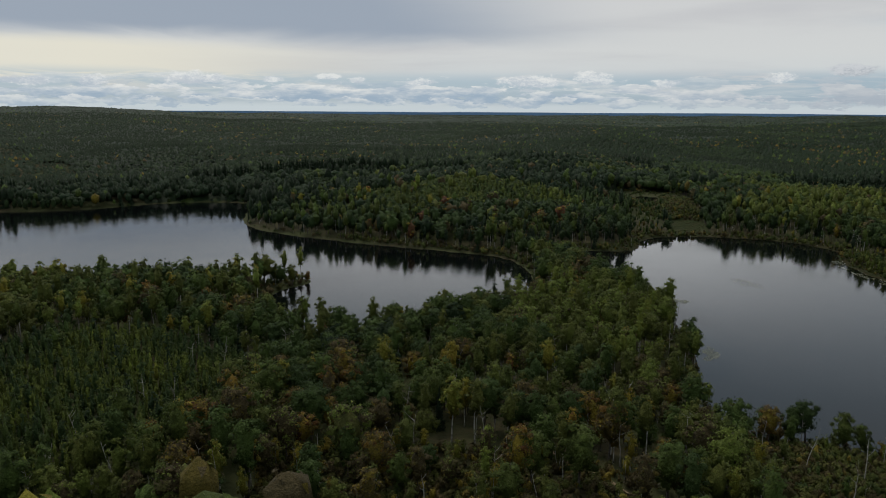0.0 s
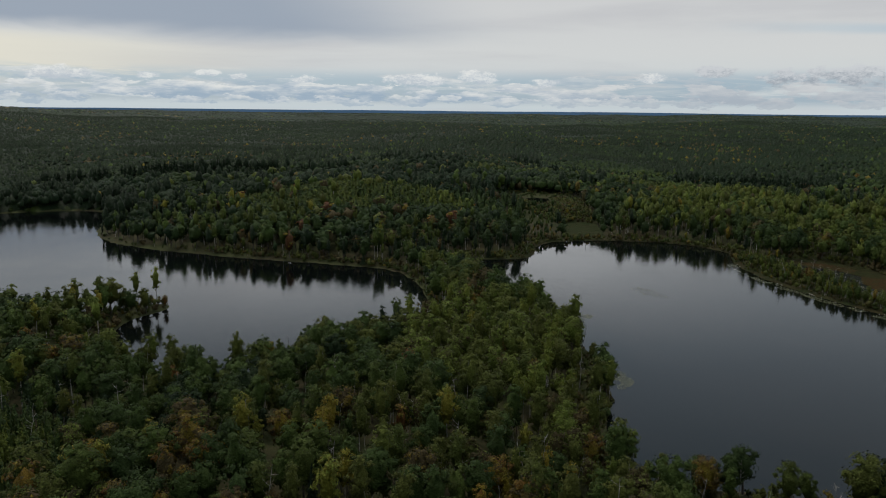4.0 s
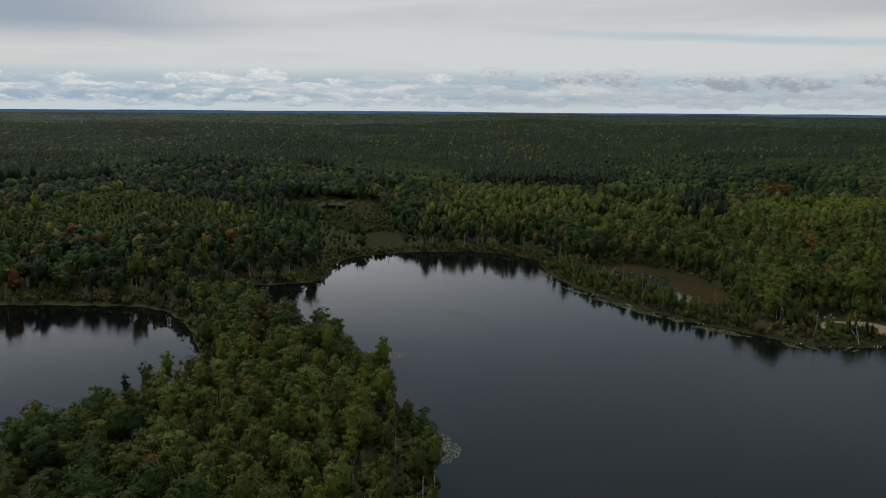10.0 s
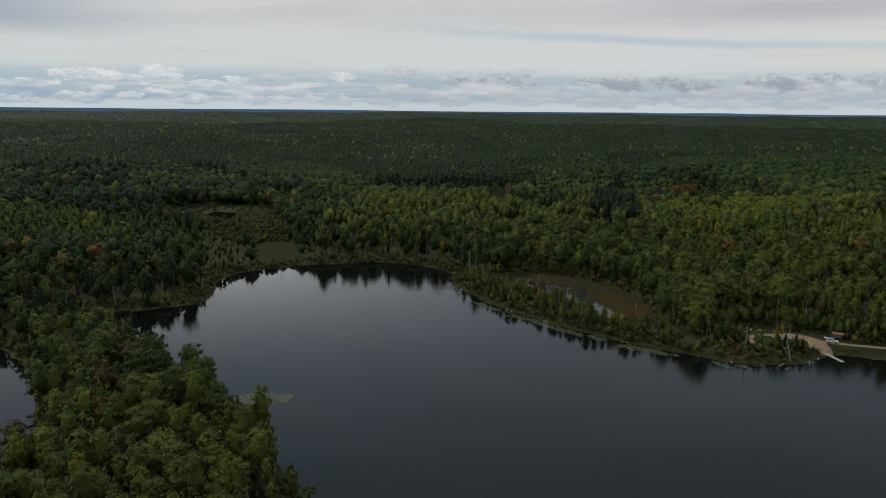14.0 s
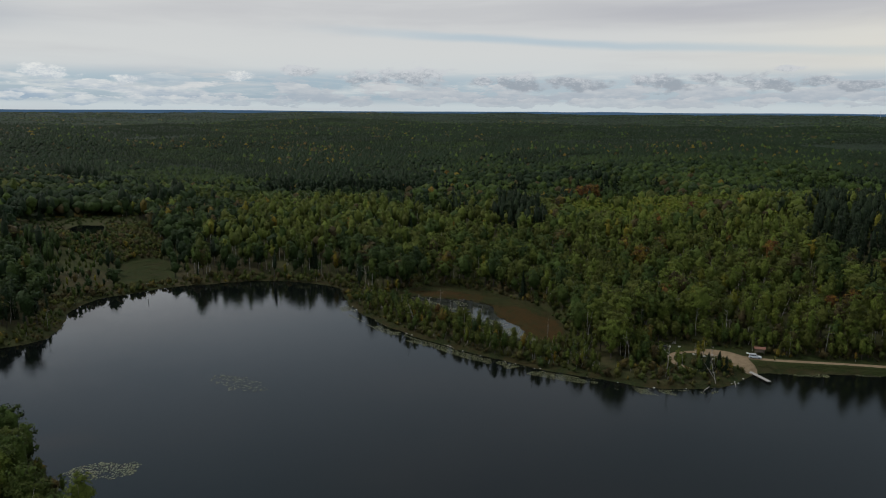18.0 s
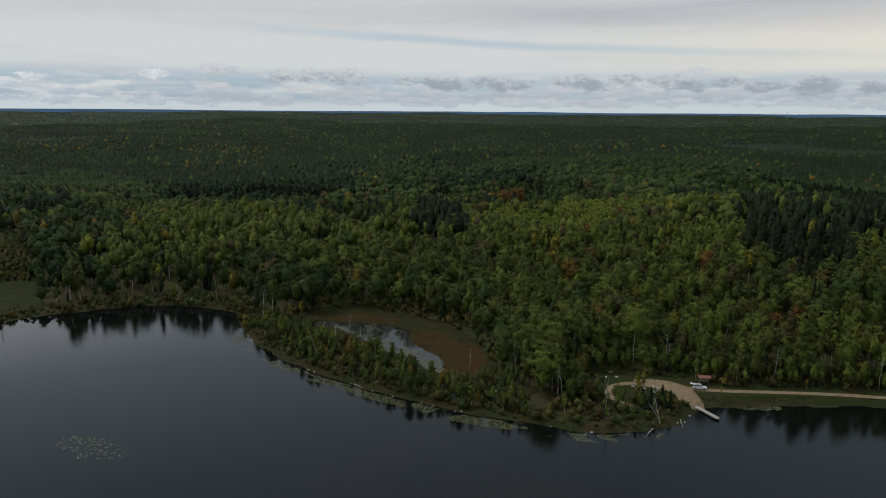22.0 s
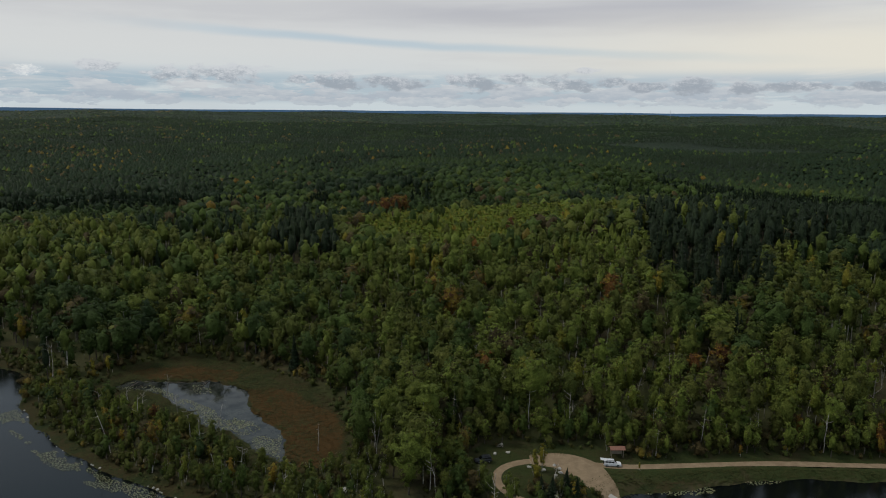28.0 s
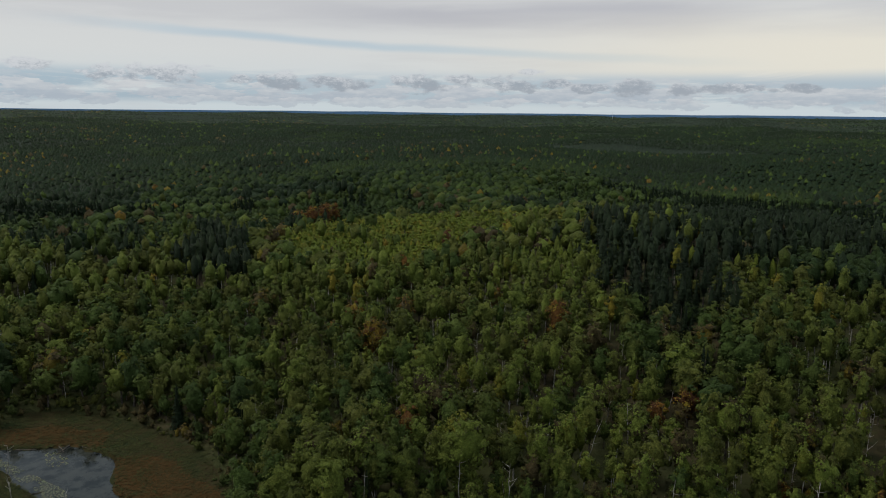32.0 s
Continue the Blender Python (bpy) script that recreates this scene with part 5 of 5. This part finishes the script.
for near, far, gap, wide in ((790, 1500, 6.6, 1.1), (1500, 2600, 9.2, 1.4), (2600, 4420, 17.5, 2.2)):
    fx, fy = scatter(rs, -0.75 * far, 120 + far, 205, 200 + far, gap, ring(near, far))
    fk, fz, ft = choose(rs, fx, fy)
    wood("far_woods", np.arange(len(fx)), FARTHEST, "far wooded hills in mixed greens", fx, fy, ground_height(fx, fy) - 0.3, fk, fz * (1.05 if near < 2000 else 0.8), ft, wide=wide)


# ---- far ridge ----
# a backdrop strip that carries the blue of the haze in its material
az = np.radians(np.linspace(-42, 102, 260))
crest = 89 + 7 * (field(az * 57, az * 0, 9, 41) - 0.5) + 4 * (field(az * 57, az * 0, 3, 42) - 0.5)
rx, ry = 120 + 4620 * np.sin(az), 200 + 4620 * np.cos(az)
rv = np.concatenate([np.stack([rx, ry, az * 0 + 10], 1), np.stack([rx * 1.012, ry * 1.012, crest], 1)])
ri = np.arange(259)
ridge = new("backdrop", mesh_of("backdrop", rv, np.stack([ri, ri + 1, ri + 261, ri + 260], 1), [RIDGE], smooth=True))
tagged(ridge, "far wooded ridge on the horizon, painted and glowing haze blue", "ridge", kind="structure")


# ---- sedge, lily pads ----
def tufts(name, x, y, tall, wide, mat, label):
    """Blades in threes at each place."""
    n = len(x)
    z = np.maximum(ground_height(x, y), 0.0) - 0.05
    a = rs.uniform(0, 6.28, (n, 3))
    h = tall * rs.uniform(0.6, 1.2, (n, 3))
    c, s = np.cos(a), np.sin(a)
    o = np.stack([x, y, z], 1)[:, None]
    l = np.stack([-s * wide, c * wide, 0 * a], -1)
    tip = np.stack([c * h * 2.2, s * h * 2.2, h], -1)
    v = np.stack([o + l, o - l, o + tip], 2).reshape(-1, 3)
    tagged(new(name, mesh_of(name, v, np.arange(len(v)).reshape(-1, 3), [mat], facing=np.tile([0.0, 0.0, 1.0], (len(v), 1)))), label, "grass", kind="stuff")


rs = np.random.RandomState(31)
def strewn(x0, x1, y0, y1, n, keep):
    x, y = rs.uniform(x0, x1, n), rs.uniform(y0, y1, n)
    ok = keep(x, y)
    return x[ok], y[ok]


gx1, gy1 = strewn(278, 345, 360, 480, 14000, lambda x, y: (look_up("marsh", x, y) < 4) & (look_up("shore", x, y) > 0.1))
rusty = rust_distance(gx1, gy1) + rs.normal(0, 1.0, len(gx1)) < 0
tufts("marsh_sedge", gx1[rusty], gy1[rusty], 0.3, 0.22, RUSTY, "rust-coloured sedge round the marsh pool")
tufts("marsh_sedge", gx1[~rusty], gy1[~rusty], 0.32, 0.22, SEDGE, "olive sedge and grass at the edge of the marsh")
gx1, gy1 = strewn(305, 395, 235, 340, 30000, lambda x, y: (np.minimum(look_up("open", x, y), look_up("road", x, y) - 6) < 3) & (look_up("road", x, y) > 2.4) & (look_up("shore", x, y) > 0.5) & (np.hypot(x - 338, y - 306) > 7.5))
tufts("rough_grass", gx1, gy1, 0.2, 0.15, SEDGE, "rough olive grass beside the gravel road")
gx1, gy1 = strewn(118, 400, 225, 640, 70000, lambda x, y: (look_up("shore", x, y) > -0.6) & (look_up("shore", x, y) < 4.5 + 4 * (x > 252)) & (look_up("road", x, y) > 2.6))
tufts("bank_sedge", gx1, gy1, 0.35, 0.18, SEDGE, "dry sedge along the lake bank")
gx1, gy1 = strewn(190, 240, 560, 650, 2500, lambda x, y: (look_up("lobe", x, y) < 1) & (look_up("shore", x, y) > 0.2))
tufts("bank_sedge", gx1, gy1, 0.5, 0.2, SEDGE, "olive grass at the head of the bay")


def pads(x, y, size, label):
    n, k = len(x), 6
    a = np.linspace(0, 2 * np.pi, k, endpoint=False)[None] + rs.uniform(0, 6, (n, 1))
    r = (size * rs.uniform(0.5, 1.4, n))[:, None]
    v = np.stack([x[:, None] + np.cos(a) * r, y[:, None] + np.sin(a) * r * 0.85, np.full((n, k), 0.035) + rs.uniform(0, 0.03, (n, 1))], -1).reshape(-1, 3)
    i = np.arange(n)[:, None] * k
    f = np.concatenate([i + [0, 1, 2], i + [0, 2, 3], i + [0, 3, 4], i + [0, 4, 5]])
    tagged(new("lily_pads", mesh_of("lily_pads", v, f, [PADS])), label, "water lilies", kind="stuff")


def afloat(cx, cy, rx, ry, gap, turn=0.0, fill=0.45):
    def keep(x, y):
        c, s = math.cos(turn), math.sin(turn)
        u, w = (x - cx) * c + (y - cy) * s, -(x - cx) * s + (y - cy) * c
        return ((u / rx) ** 2 + (w / ry) ** 2 + 0.9 * (field(x, y, 3.5, 51) - 0.5) < 0.8) & (field(x, y, 2.2, 52) > 1 - fill - 0.15) & (look_up("shore", x, y) < -0.3)
    r = max(rx, ry) * 1.2
    return scatter(rs, cx - r, cx + r, cy - r, cy + r, gap, keep)


for cx, cy, rx, ry, turn, label in ((124, 366, 11, 6, -0.5, "olive lily pads beside the wooded point"), (112, 280, 10, 4, 1.2, "pale lily pads under the leaning trees"), (179, 405, 15, 6, 1.9, "scattered lily pads out on the lake"),
                                    (303, 401, 6, 3.5, 1.4, "yellow-green lily pads on the marsh pool"), (313, 437, 6, 3, 1.3, "lily pads at the head of the marsh pool"), (299, 457, 5, 2, 2.4, "pale lily pads in the arm of the marsh pool"), (346, 282.5, 11, 5, -0.85, "lily pads beside the gravel road"),
                                    (363, 266, 7, 2.5, -0.9, "lily pads below the road bank"), (88, 235, 8, 3, 1.1, "lily pads off the point")):
    x, y = afloat(cx, cy, rx, ry, 0.56, turn, 0.68)
    keep = rs.rand(len(x)) < (0.3 if 'scattered' in label else 0.55 if 'pool' in label else 0.9)
    pads(x[keep], y[keep], 0.24, label)
gx1, gy1 = scatter(rs, 250, 305, 292, 470, 0.5, lambda x, y: (look_up("shore", x, y) < -1.0) & (look_up("shore", x, y) > -6.5) & (field(x, y, 9, 53) * 0.6 + field(x, y, 3, 54) * 0.4 > 0.49 - 0.12 * (y < 345)) & (x > 252))
pads(gx1, gy1, 0.2, "band of pale lily pads along the east shore")


# ---- the landing ----
def box(bm, x0, x1, y0, y1, z0, z1, soft=0.0):
    m = Matrix.LocRotScale(((x0 + x1) / 2, (y0 + y1) / 2, (z0 + z1) / 2), None, (x1 - x0, y1 - y0, z1 - z0))
    made = bmesh.ops.create_cube(bm, size=1.0, matrix=m)
    if soft:
        edges = {e for v in made["verts"] for e in v.link_edges}
        bmesh.ops.bevel(bm, geom=list(edges), offset=soft, segments=1, affect="EDGES", profile=0.7)
    return bm


def boxed(*size, soft=0.0):
    return box(bmesh.new(), *size, soft=soft)


def stand(name, x, y, turn, label, category, lift=0.0, z=None):
    top = new(name)
    top.matrix_world = pose(x, y, (float(ground_height(x, y)) if z is None else z) + lift, 0, 0, turn)
    return tagged(top, label, category)


def hull(sections, soft=0.0):
    """A body from cross sections along x: (x, half width, z low, z high), each with eight corners rounded at the top."""
    bm, rings = bmesh.new(), []
    for x, w, z0, z1 in sections:
        h = z1 - z0
        ring = [(-w * 0.96, z0), (-w, z0 + 0.3 * h), (-w * 0.97, z0 + 0.72 * h), (-w * 0.86, z1), (w * 0.86, z1), (w * 0.97, z0 + 0.72 * h), (w, z0 + 0.3 * h), (w * 0.96, z0)]
        rings.append([bm.verts.new((x, y, z)) for y, z in ring])
    for a, b in zip(rings[:-1], rings[1:]):
        for k in range(8):
            bm.faces.new((a[k], a[(k + 1) % 8], b[(k + 1) % 8], b[k]))
    bm.faces.new(rings[0])
    bm.faces.new(rings[-1])
    return bm


def wheel(car, x, y):
    bm = bmesh.new()
    turn = Matrix.Translation((x, y, 0.36)) @ Matrix.Rotation(radians(90), 4, "X")
    bmesh.ops.create_cone(bm, cap_ends=True, segments=20, radius1=0.36, radius2=0.36, depth=0.24, matrix=turn)
    bmesh.ops.bevel(bm, geom=list(bm.edges), offset=0.03, segments=1, affect="EDGES")
    w = part("wheel", bm, RUBBER, car, "black rubber tyre")
    bm = bmesh.new()
    side = 1 if y > 0 else -1
    bmesh.ops.create_cone(bm, cap_ends=True, segments=12, radius1=0.21, radius2=0.17, depth=0.05, matrix=Matrix.Translation((x, y + side * 0.115, 0.36)) @ Matrix.Rotation(radians(-90 * side), 4, "X"))
    part("rim", bm, STEEL, w, "grey steel wheel rim")


def car(x, y, turn, paint, label, open_back=False):
    top = stand("car", x, y, turn, label, "car", 0.08)
    part("body", hull([(-2.35, 0.82, 0.42, 0.98), (-2.25, 0.90, 0.34, 1.06), (-1.0, 0.93, 0.30, 1.08), (0.75, 0.93, 0.30, 1.08), (1.0, 0.92, 0.30, 1.04), (2.1, 0.88, 0.34, 0.94), (2.35, 0.78, 0.42, 0.84)]), paint, top)
    part("cabin", hull([(-2.2, 0.80, 1.05, 1.35), (-2.0, 0.80, 1.05, 1.72), (-0.2, 0.80, 1.06, 1.78), (0.35, 0.79, 1.06, 1.72), (1.05, 0.76, 1.03, 1.08)]), paint, top)
    for s in (-1, 1):
        for a, b in ((-1.9, -1.1), (-1.02, -0.32), (-0.24, 0.42)):
            part("side_window", boxed(a, b, s * 0.785 - 0.02, s * 0.785 + 0.02, 1.18, 1.58, soft=0.015), GLASS, top, "dark side window")
        part("headlight", boxed(2.18, 2.33, s * 0.62 - 0.14, s * 0.62 + 0.14, 0.68, 0.82, soft=0.03), CLEAR_LAMP, top, "clear headlight")
        part("tail_light", boxed(-2.34, -2.22, s * 0.76 - 0.09, s * 0.76 + 0.09, 0.72, 1.02, soft=0.02), RED_LAMP, top, "red tail light")
        part("mirror", boxed(0.55, 0.72, s * 0.98 - 0.10, s * 0.98 + 0.10, 1.10, 1.26, soft=0.03), paint, top)
        for wx in (-1.45, 1.45):
            wheel(top, wx, s * 0.80)
    bm = boxed(-0.02, 0.02, -0.68, 0.68, -0.42, 0.42, soft=0.01)
    bmesh.ops.transform(bm, matrix=Matrix.Translation((0.76, 0, 1.42)) @ Matrix.Rotation(radians(-46), 4, "Y"), verts=bm.verts)
    part("windscreen", bm, GLASS, top, "dark windscreen")
    for s in (-1, 1):
        part("roof_rail", boxed(-1.7, 0.2, s * 0.62 - 0.03, s * 0.62 + 0.03, 1.77, 1.85, soft=0.012), RUBBER, top, "black roof rail")
    part("bumper", boxed(2.28, 2.42, -0.78, 0.78, 0.36, 0.58, soft=0.04), RUBBER, top, "dark front bumper")
    if open_back:
        bm = boxed(-0.03, 0.03, -0.74, 0.74, 0.0, 1.15, soft=0.02)
        bmesh.ops.transform(bm, matrix=Matrix.Translation((-2.05, 0, 1.70)) @ Matrix.Rotation(radians(-82), 4, "Y"), verts=bm.verts)
        part("tailgate", bm, paint, top, "raised white tailgate")
        # solid dark block in place of the shade inside the open back
        part("load_bay", boxed(-2.40, -2.1, -0.66, 0.66, 0.66, 1.30, soft=0.03), GLASS, top, "dark block for the shaded inside of the open load bay")
    return top


car(344.4, 299.4, -60, WHITE_CAR, "white estate car with its tailgate up on the gravel", True)
car(325.0, 328.5, 140, DARK_CAR, "black car half hidden by the trees")


def shelter(x, y, turn):
    top = stand("notice_shelter", x, y, turn, "small timber notice shelter with a red-brown pitched roof", "shelter")
    for sx in (-1.6, 1.6):
        for sy in (-0.7, 0.7):
            part("post", boxed(sx - 0.08, sx + 0.08, sy - 0.08, sy + 0.08, -0.3, 2.6, soft=0.015), TIMBER, top)
    for s in (-1, 1):
        bm = boxed(-2.15, 2.15, -0.72, 0.72, -0.05, 0.05, soft=0.02)
        bmesh.ops.transform(bm, matrix=Matrix.Translation((0, s * 0.62, 2.86)) @ Matrix.Rotation(radians(-28 * s), 4, "X"), verts=bm.verts)
        part("roof_slope", bm, ROOFING, top, "weathered red-brown roof")
    part("notice_board", boxed(-1.45, 1.45, -0.05, 0.05, 0.9, 2.1, soft=0.02), TIMBER, top, "brown notice board")
    part("beam", boxed(-1.9, 1.9, -0.07, 0.07, 2.6, 2.78, soft=0.02), TIMBER, top)


shelter(350.2, 300.6, -52)


def dock(x0, y0, x1, y1):
    length, turn = math.hypot(x1 - x0, y1 - y0), math.degrees(math.atan2(y1 - y0, x1 - x0))
    top = stand("dock", x0, y0, turn, "narrow grey board dock reaching out over the water", "dock", z=0.0)
    n = round(length / 0.31)
    share = bm_mesh("plank", boxed(-0.145, 0.145, -0.82, 0.82, -0.03, 0.03, soft=0.01), PALE_TIMBER)
    for k in range(n):
        ob = new("plank", share)
        ob.parent, ob.location = top, (0.15 + k * length / n, random.uniform(-0.015, 0.015), 0.62 + random.uniform(-0.004, 0.004))
    for s in (-0.7, 0.7):
        part("stringer", boxed(0, length, s - 0.05, s + 0.05, 0.42, 0.58, soft=0.01), TIMBER, top)
    for k in range(4):
        for s in (-0.82, 0.82):
            part("post", boxed(0.6 + k * 2.7, 0.74 + k * 2.7, s - 0.07, s + 0.07, -1.6, 0.75, soft=0.02), TIMBER, top, "weathered dock post")


dock(331.2, 295.0, 326.6, 284.6)


def picnic_table(x, y, turn, label):
    top = stand("picnic_table", x, y, turn, label, "table")
    for k in range(4):
        part("board", boxed(-0.95, 0.95, -0.40 + k * 0.205, -0.22 + k * 0.205, 0.72, 0.77, soft=0.008), PALE_TIMBER, top)
    for s in (-1, 1):
        part("bench", boxed(-0.95, 0.95, s * 0.72 - 0.13, s * 0.72 + 0.13, 0.42, 0.47, soft=0.01), PALE_TIMBER, top)
        part("leg_frame", boxed(s * 0.65 - 0.05, s * 0.65 + 0.05, -0.82, 0.82, 0.34, 0.42, soft=0.01), TIMBER, top)
        for t in (-1, 1):
            bm = boxed(-0.05, 0.05, -0.05, 0.05, 0.0, 0.86, soft=0.01)
            bmesh.ops.transform(bm, matrix=Matrix.Translation((s * 0.65, t * 0.55, -0.05)) @ Matrix.Rotation(radians(22 * t), 4, "X"), verts=bm.verts)
            part("leg", bm, TIMBER, top)


picnic_table(335.9, 330.0, -50, "grey timber picnic table on the grass")
picnic_table(290.0, 347.0, 20, "weathered picnic table near the shore")
picnic_table(274.5, 451.0, 60, "pale picnic table on the grassy bank")


def boulder(x, y, r, label, z=None):
    rr = np.random.RandomState(int(x * 7 + y * 3))
    bm = bmesh.new()
    bmesh.ops.create_icosphere(bm, subdivisions=2, radius=1.0)
    sx, sy, sz = rr.uniform(0.8, 1.3), rr.uniform(0.7, 1.1), rr.uniform(0.5, 0.75)
    for v in bm.verts:
        k = 1 + 0.35 * (noise.noise(v.co * 1.3 + Vector((x, y, 0))))
        v.co = Vector((v.co.x * sx, v.co.y * sy, v.co.z * sz)) * k * r
    ob = new("boulder", bm_mesh("boulder", bm, STONE))
    ob.matrix_world = pose(x, y, float(ground_height(x, y)) + 0.2 * r if z is None else z, 0, 0, rr.uniform(0, 360))
    tagged(ob, label, "boulder", "boulders")


for x, y in ((335, 312), (334.2, 310), (332.4, 308.8), (330.2, 309), (331, 313), (330, 317), (331, 328.5), (334, 326)):
    boulder(x, y, 0.55, "pale boulder on the grass island of the landing")
rr = np.random.RandomState(77)
bx, by = scatter(rr, 255, 345, 285, 470, 2.0, lambda x, y: (np.abs(look_up("shore", x, y) - 0.2) < 0.7) & (rr.rand(len(x)) < 0.30) & (look_up("marsh", x, y) > 5))
for x, y in zip(bx[:90], by[:90]):
    boulder(float(x), float(y), float(rr.uniform(0.18, 0.45)), "small pale stone on the waterline")


def branch_tree(x, y, h, lean, turn, label, limbs=5, r=0.13, mat=None):
    """A bare dead tree: tapering trunk and broken limbs."""
    rr = np.random.RandomState(int(x * 13 + y * 5) % 99991)
    top = new("dead_tree")
    top.matrix_world = pose(x, y, float(ground_height(x, y)) - 0.2, lean, 0, turn)
    tagged(top, label, "dead tree", "dead trees")
    z = np.linspace(0, h, 7)
    p = np.stack([np.cumsum(rr.normal(0, 0.02 * h, 7)) * 0.6, np.cumsum(rr.normal(0, 0.02 * h, 7)) * 0.6, z], 1)
    v, f, _n = tube(p, r * np.array([1.3, 1, 0.9, 0.75, 0.6, 0.4, 0.12]), 6)
    ob = new("trunk", mesh_of("trunk", v, f, [mat or BARK_DEAD]))
    ob.parent = top
    for _ in range(limbs):
        k = rr.uniform(0.4, 0.95)
        o = np.array([np.interp(k * h, z, p[:, c]) for c in range(3)])
        a, s = rr.uniform(0, 6.28), rr.uniform(0.08, 0.2) * h
        e = o + [math.cos(a) * s, math.sin(a) * s, s * rr.uniform(0.2, 1.0)]
        v, f, _n = tube([o, (o + e) / 2 + [0, 0, -0.08 * s], e], [r * 0.45, r * 0.3, r * 0.08], 4)
        ob = new("limb", mesh_of("limb", v, f, [mat or BARK_DEAD]))
        ob.parent = top


rr = np.random.RandomState(78)
dx, dy = scatter(rr, -80, 460, 150, 560, 12.5, lambda x, y: planted(x, y) & (look_up("open", x, y) > 5) & (line_distance(x, y, NEAR_LINE) < 300))
for x, y in list(zip(dx, dy))[::2][:290]:
    branch_tree(float(x), float(y), float(rr.uniform(8, 15)), float(rr.normal(0, 7)), float(rr.uniform(0, 360)), "bleached dead birch standing bare among the trees")
for x, y, h, lean, turn in ((301, 440, 9, 5, 0), (295, 404, 8, 8, 60), (292, 420, 9, 4, 200), (287, 432, 8, 10, 100), (279, 441, 8, 6, 300), (304, 371, 9, 3, 0), (383, 327, 10, 4, 10), (380, 324.5, 8, 3, 80), (386, 329, 7, 8, 200),
                            (310, 296, 9, 22, 150), (312, 297, 8, 30, 240), (321, 306, 9, 12, 20), (357, 292, 9, 12, 300), (68, 206, 10, 10, 30)):
    branch_tree(x, y, h, lean, turn, "white bare trunk with broken limbs by the marsh and shore", 6)


def fallen(x, y, length, turn, label, z=None, mat=None):
    rr = np.random.RandomState(int(x + y))
    t = np.linspace(0, length, 6)
    v, f, _n = tube(np.stack([t, np.cumsum(rr.normal(0, 0.1, 6)), 0.1 + 0 * t], 1), [0.2, 0.18, 0.16, 0.13, 0.1, 0.04], 6)
    ob = new("fallen_log", mesh_of("fallen_log", v, f, [mat or BARK_DEAD]))
    ob.matrix_world = pose(x, y, float(ground_height(x, y)) if z is None else z, 0, 0, turn)
    tagged(ob, label, "log", "fallen logs")


fallen(200, 578, 8, -25, "bleached log lying on the bay shore")
fallen(359, 312.5, 5, -60, "pale fallen log at the edge of the woods")
fallen(296, 425, 6, -20, "dark log half sunk in the marsh pool", 0.02, BARK_GREY)
for x, y, length, turn in ((300, 459, 6, 20), (305, 459, 7, -30), (310, 452, 6, -60), (316, 447, 7, -25), (320, 442, 6, 200), (296, 455, 7, 15), (289, 464, 8, -30), (322, 434, 6, 100), (318, 444, 5, 250)):
    fallen(x, y, length, turn, "dark drowned branch at the head of the marsh pool", 0.05, BARK_GREY)
fallen(318, 293, 6, -150, "grey log lying out over the water", 0.1)
fallen(306, 296, 6, 190, "grey log lying out over the water", 0.1)

v, f, _n = tube([(0, 0, -1.5), (0.03, 0.02, 1.5), (0.05, 0.03, 4.2)], [0.12, 0.11, 0.07], 6)
ob = new("stake", mesh_of("stake", v, f, [BARK_DEAD]))
ob.matrix_world = pose(194, 544, 0, 3, 2, 0)
tagged(ob, "grey stake standing in the shallow bay", "stake")


def mast(x, y, h):
    """A lattice radio mast on a far hill."""
    top = stand("radio_mast", x, y, 20, "thin grey lattice mast on the far wooded hills", "mast", z=float(ground_height(x, y)))
    legs = [(1.6 * math.cos(a), 1.6 * math.sin(a)) for a in (0.5, 2.6, 4.7)]
    for lx, ly in legs:
        v, f, _n = tube([(lx, ly, 0), (lx * 0.5, ly * 0.5, h * 0.6), (lx * 0.15, ly * 0.15, h)], [0.3, 0.26, 0.22], 4)
        ob = new("leg", mesh_of("leg", v, f, [STEEL]))
        ob.parent = top
    for k in range(8):
        z, q = h * k / 8, 1 - 0.85 * k / 8
        for (ax, ay), (bx, by) in zip(legs, legs[1:] + legs[:1]):
            v, f, _n = tube([(ax * q, ay * q, z), (bx * q, by * q, z + h / 8)], [0.2, 0.2], 3)
            ob = new("brace", mesh_of("brace", v, f, [STEEL]))
            ob.parent = top


mast(3560, 1420, 44)
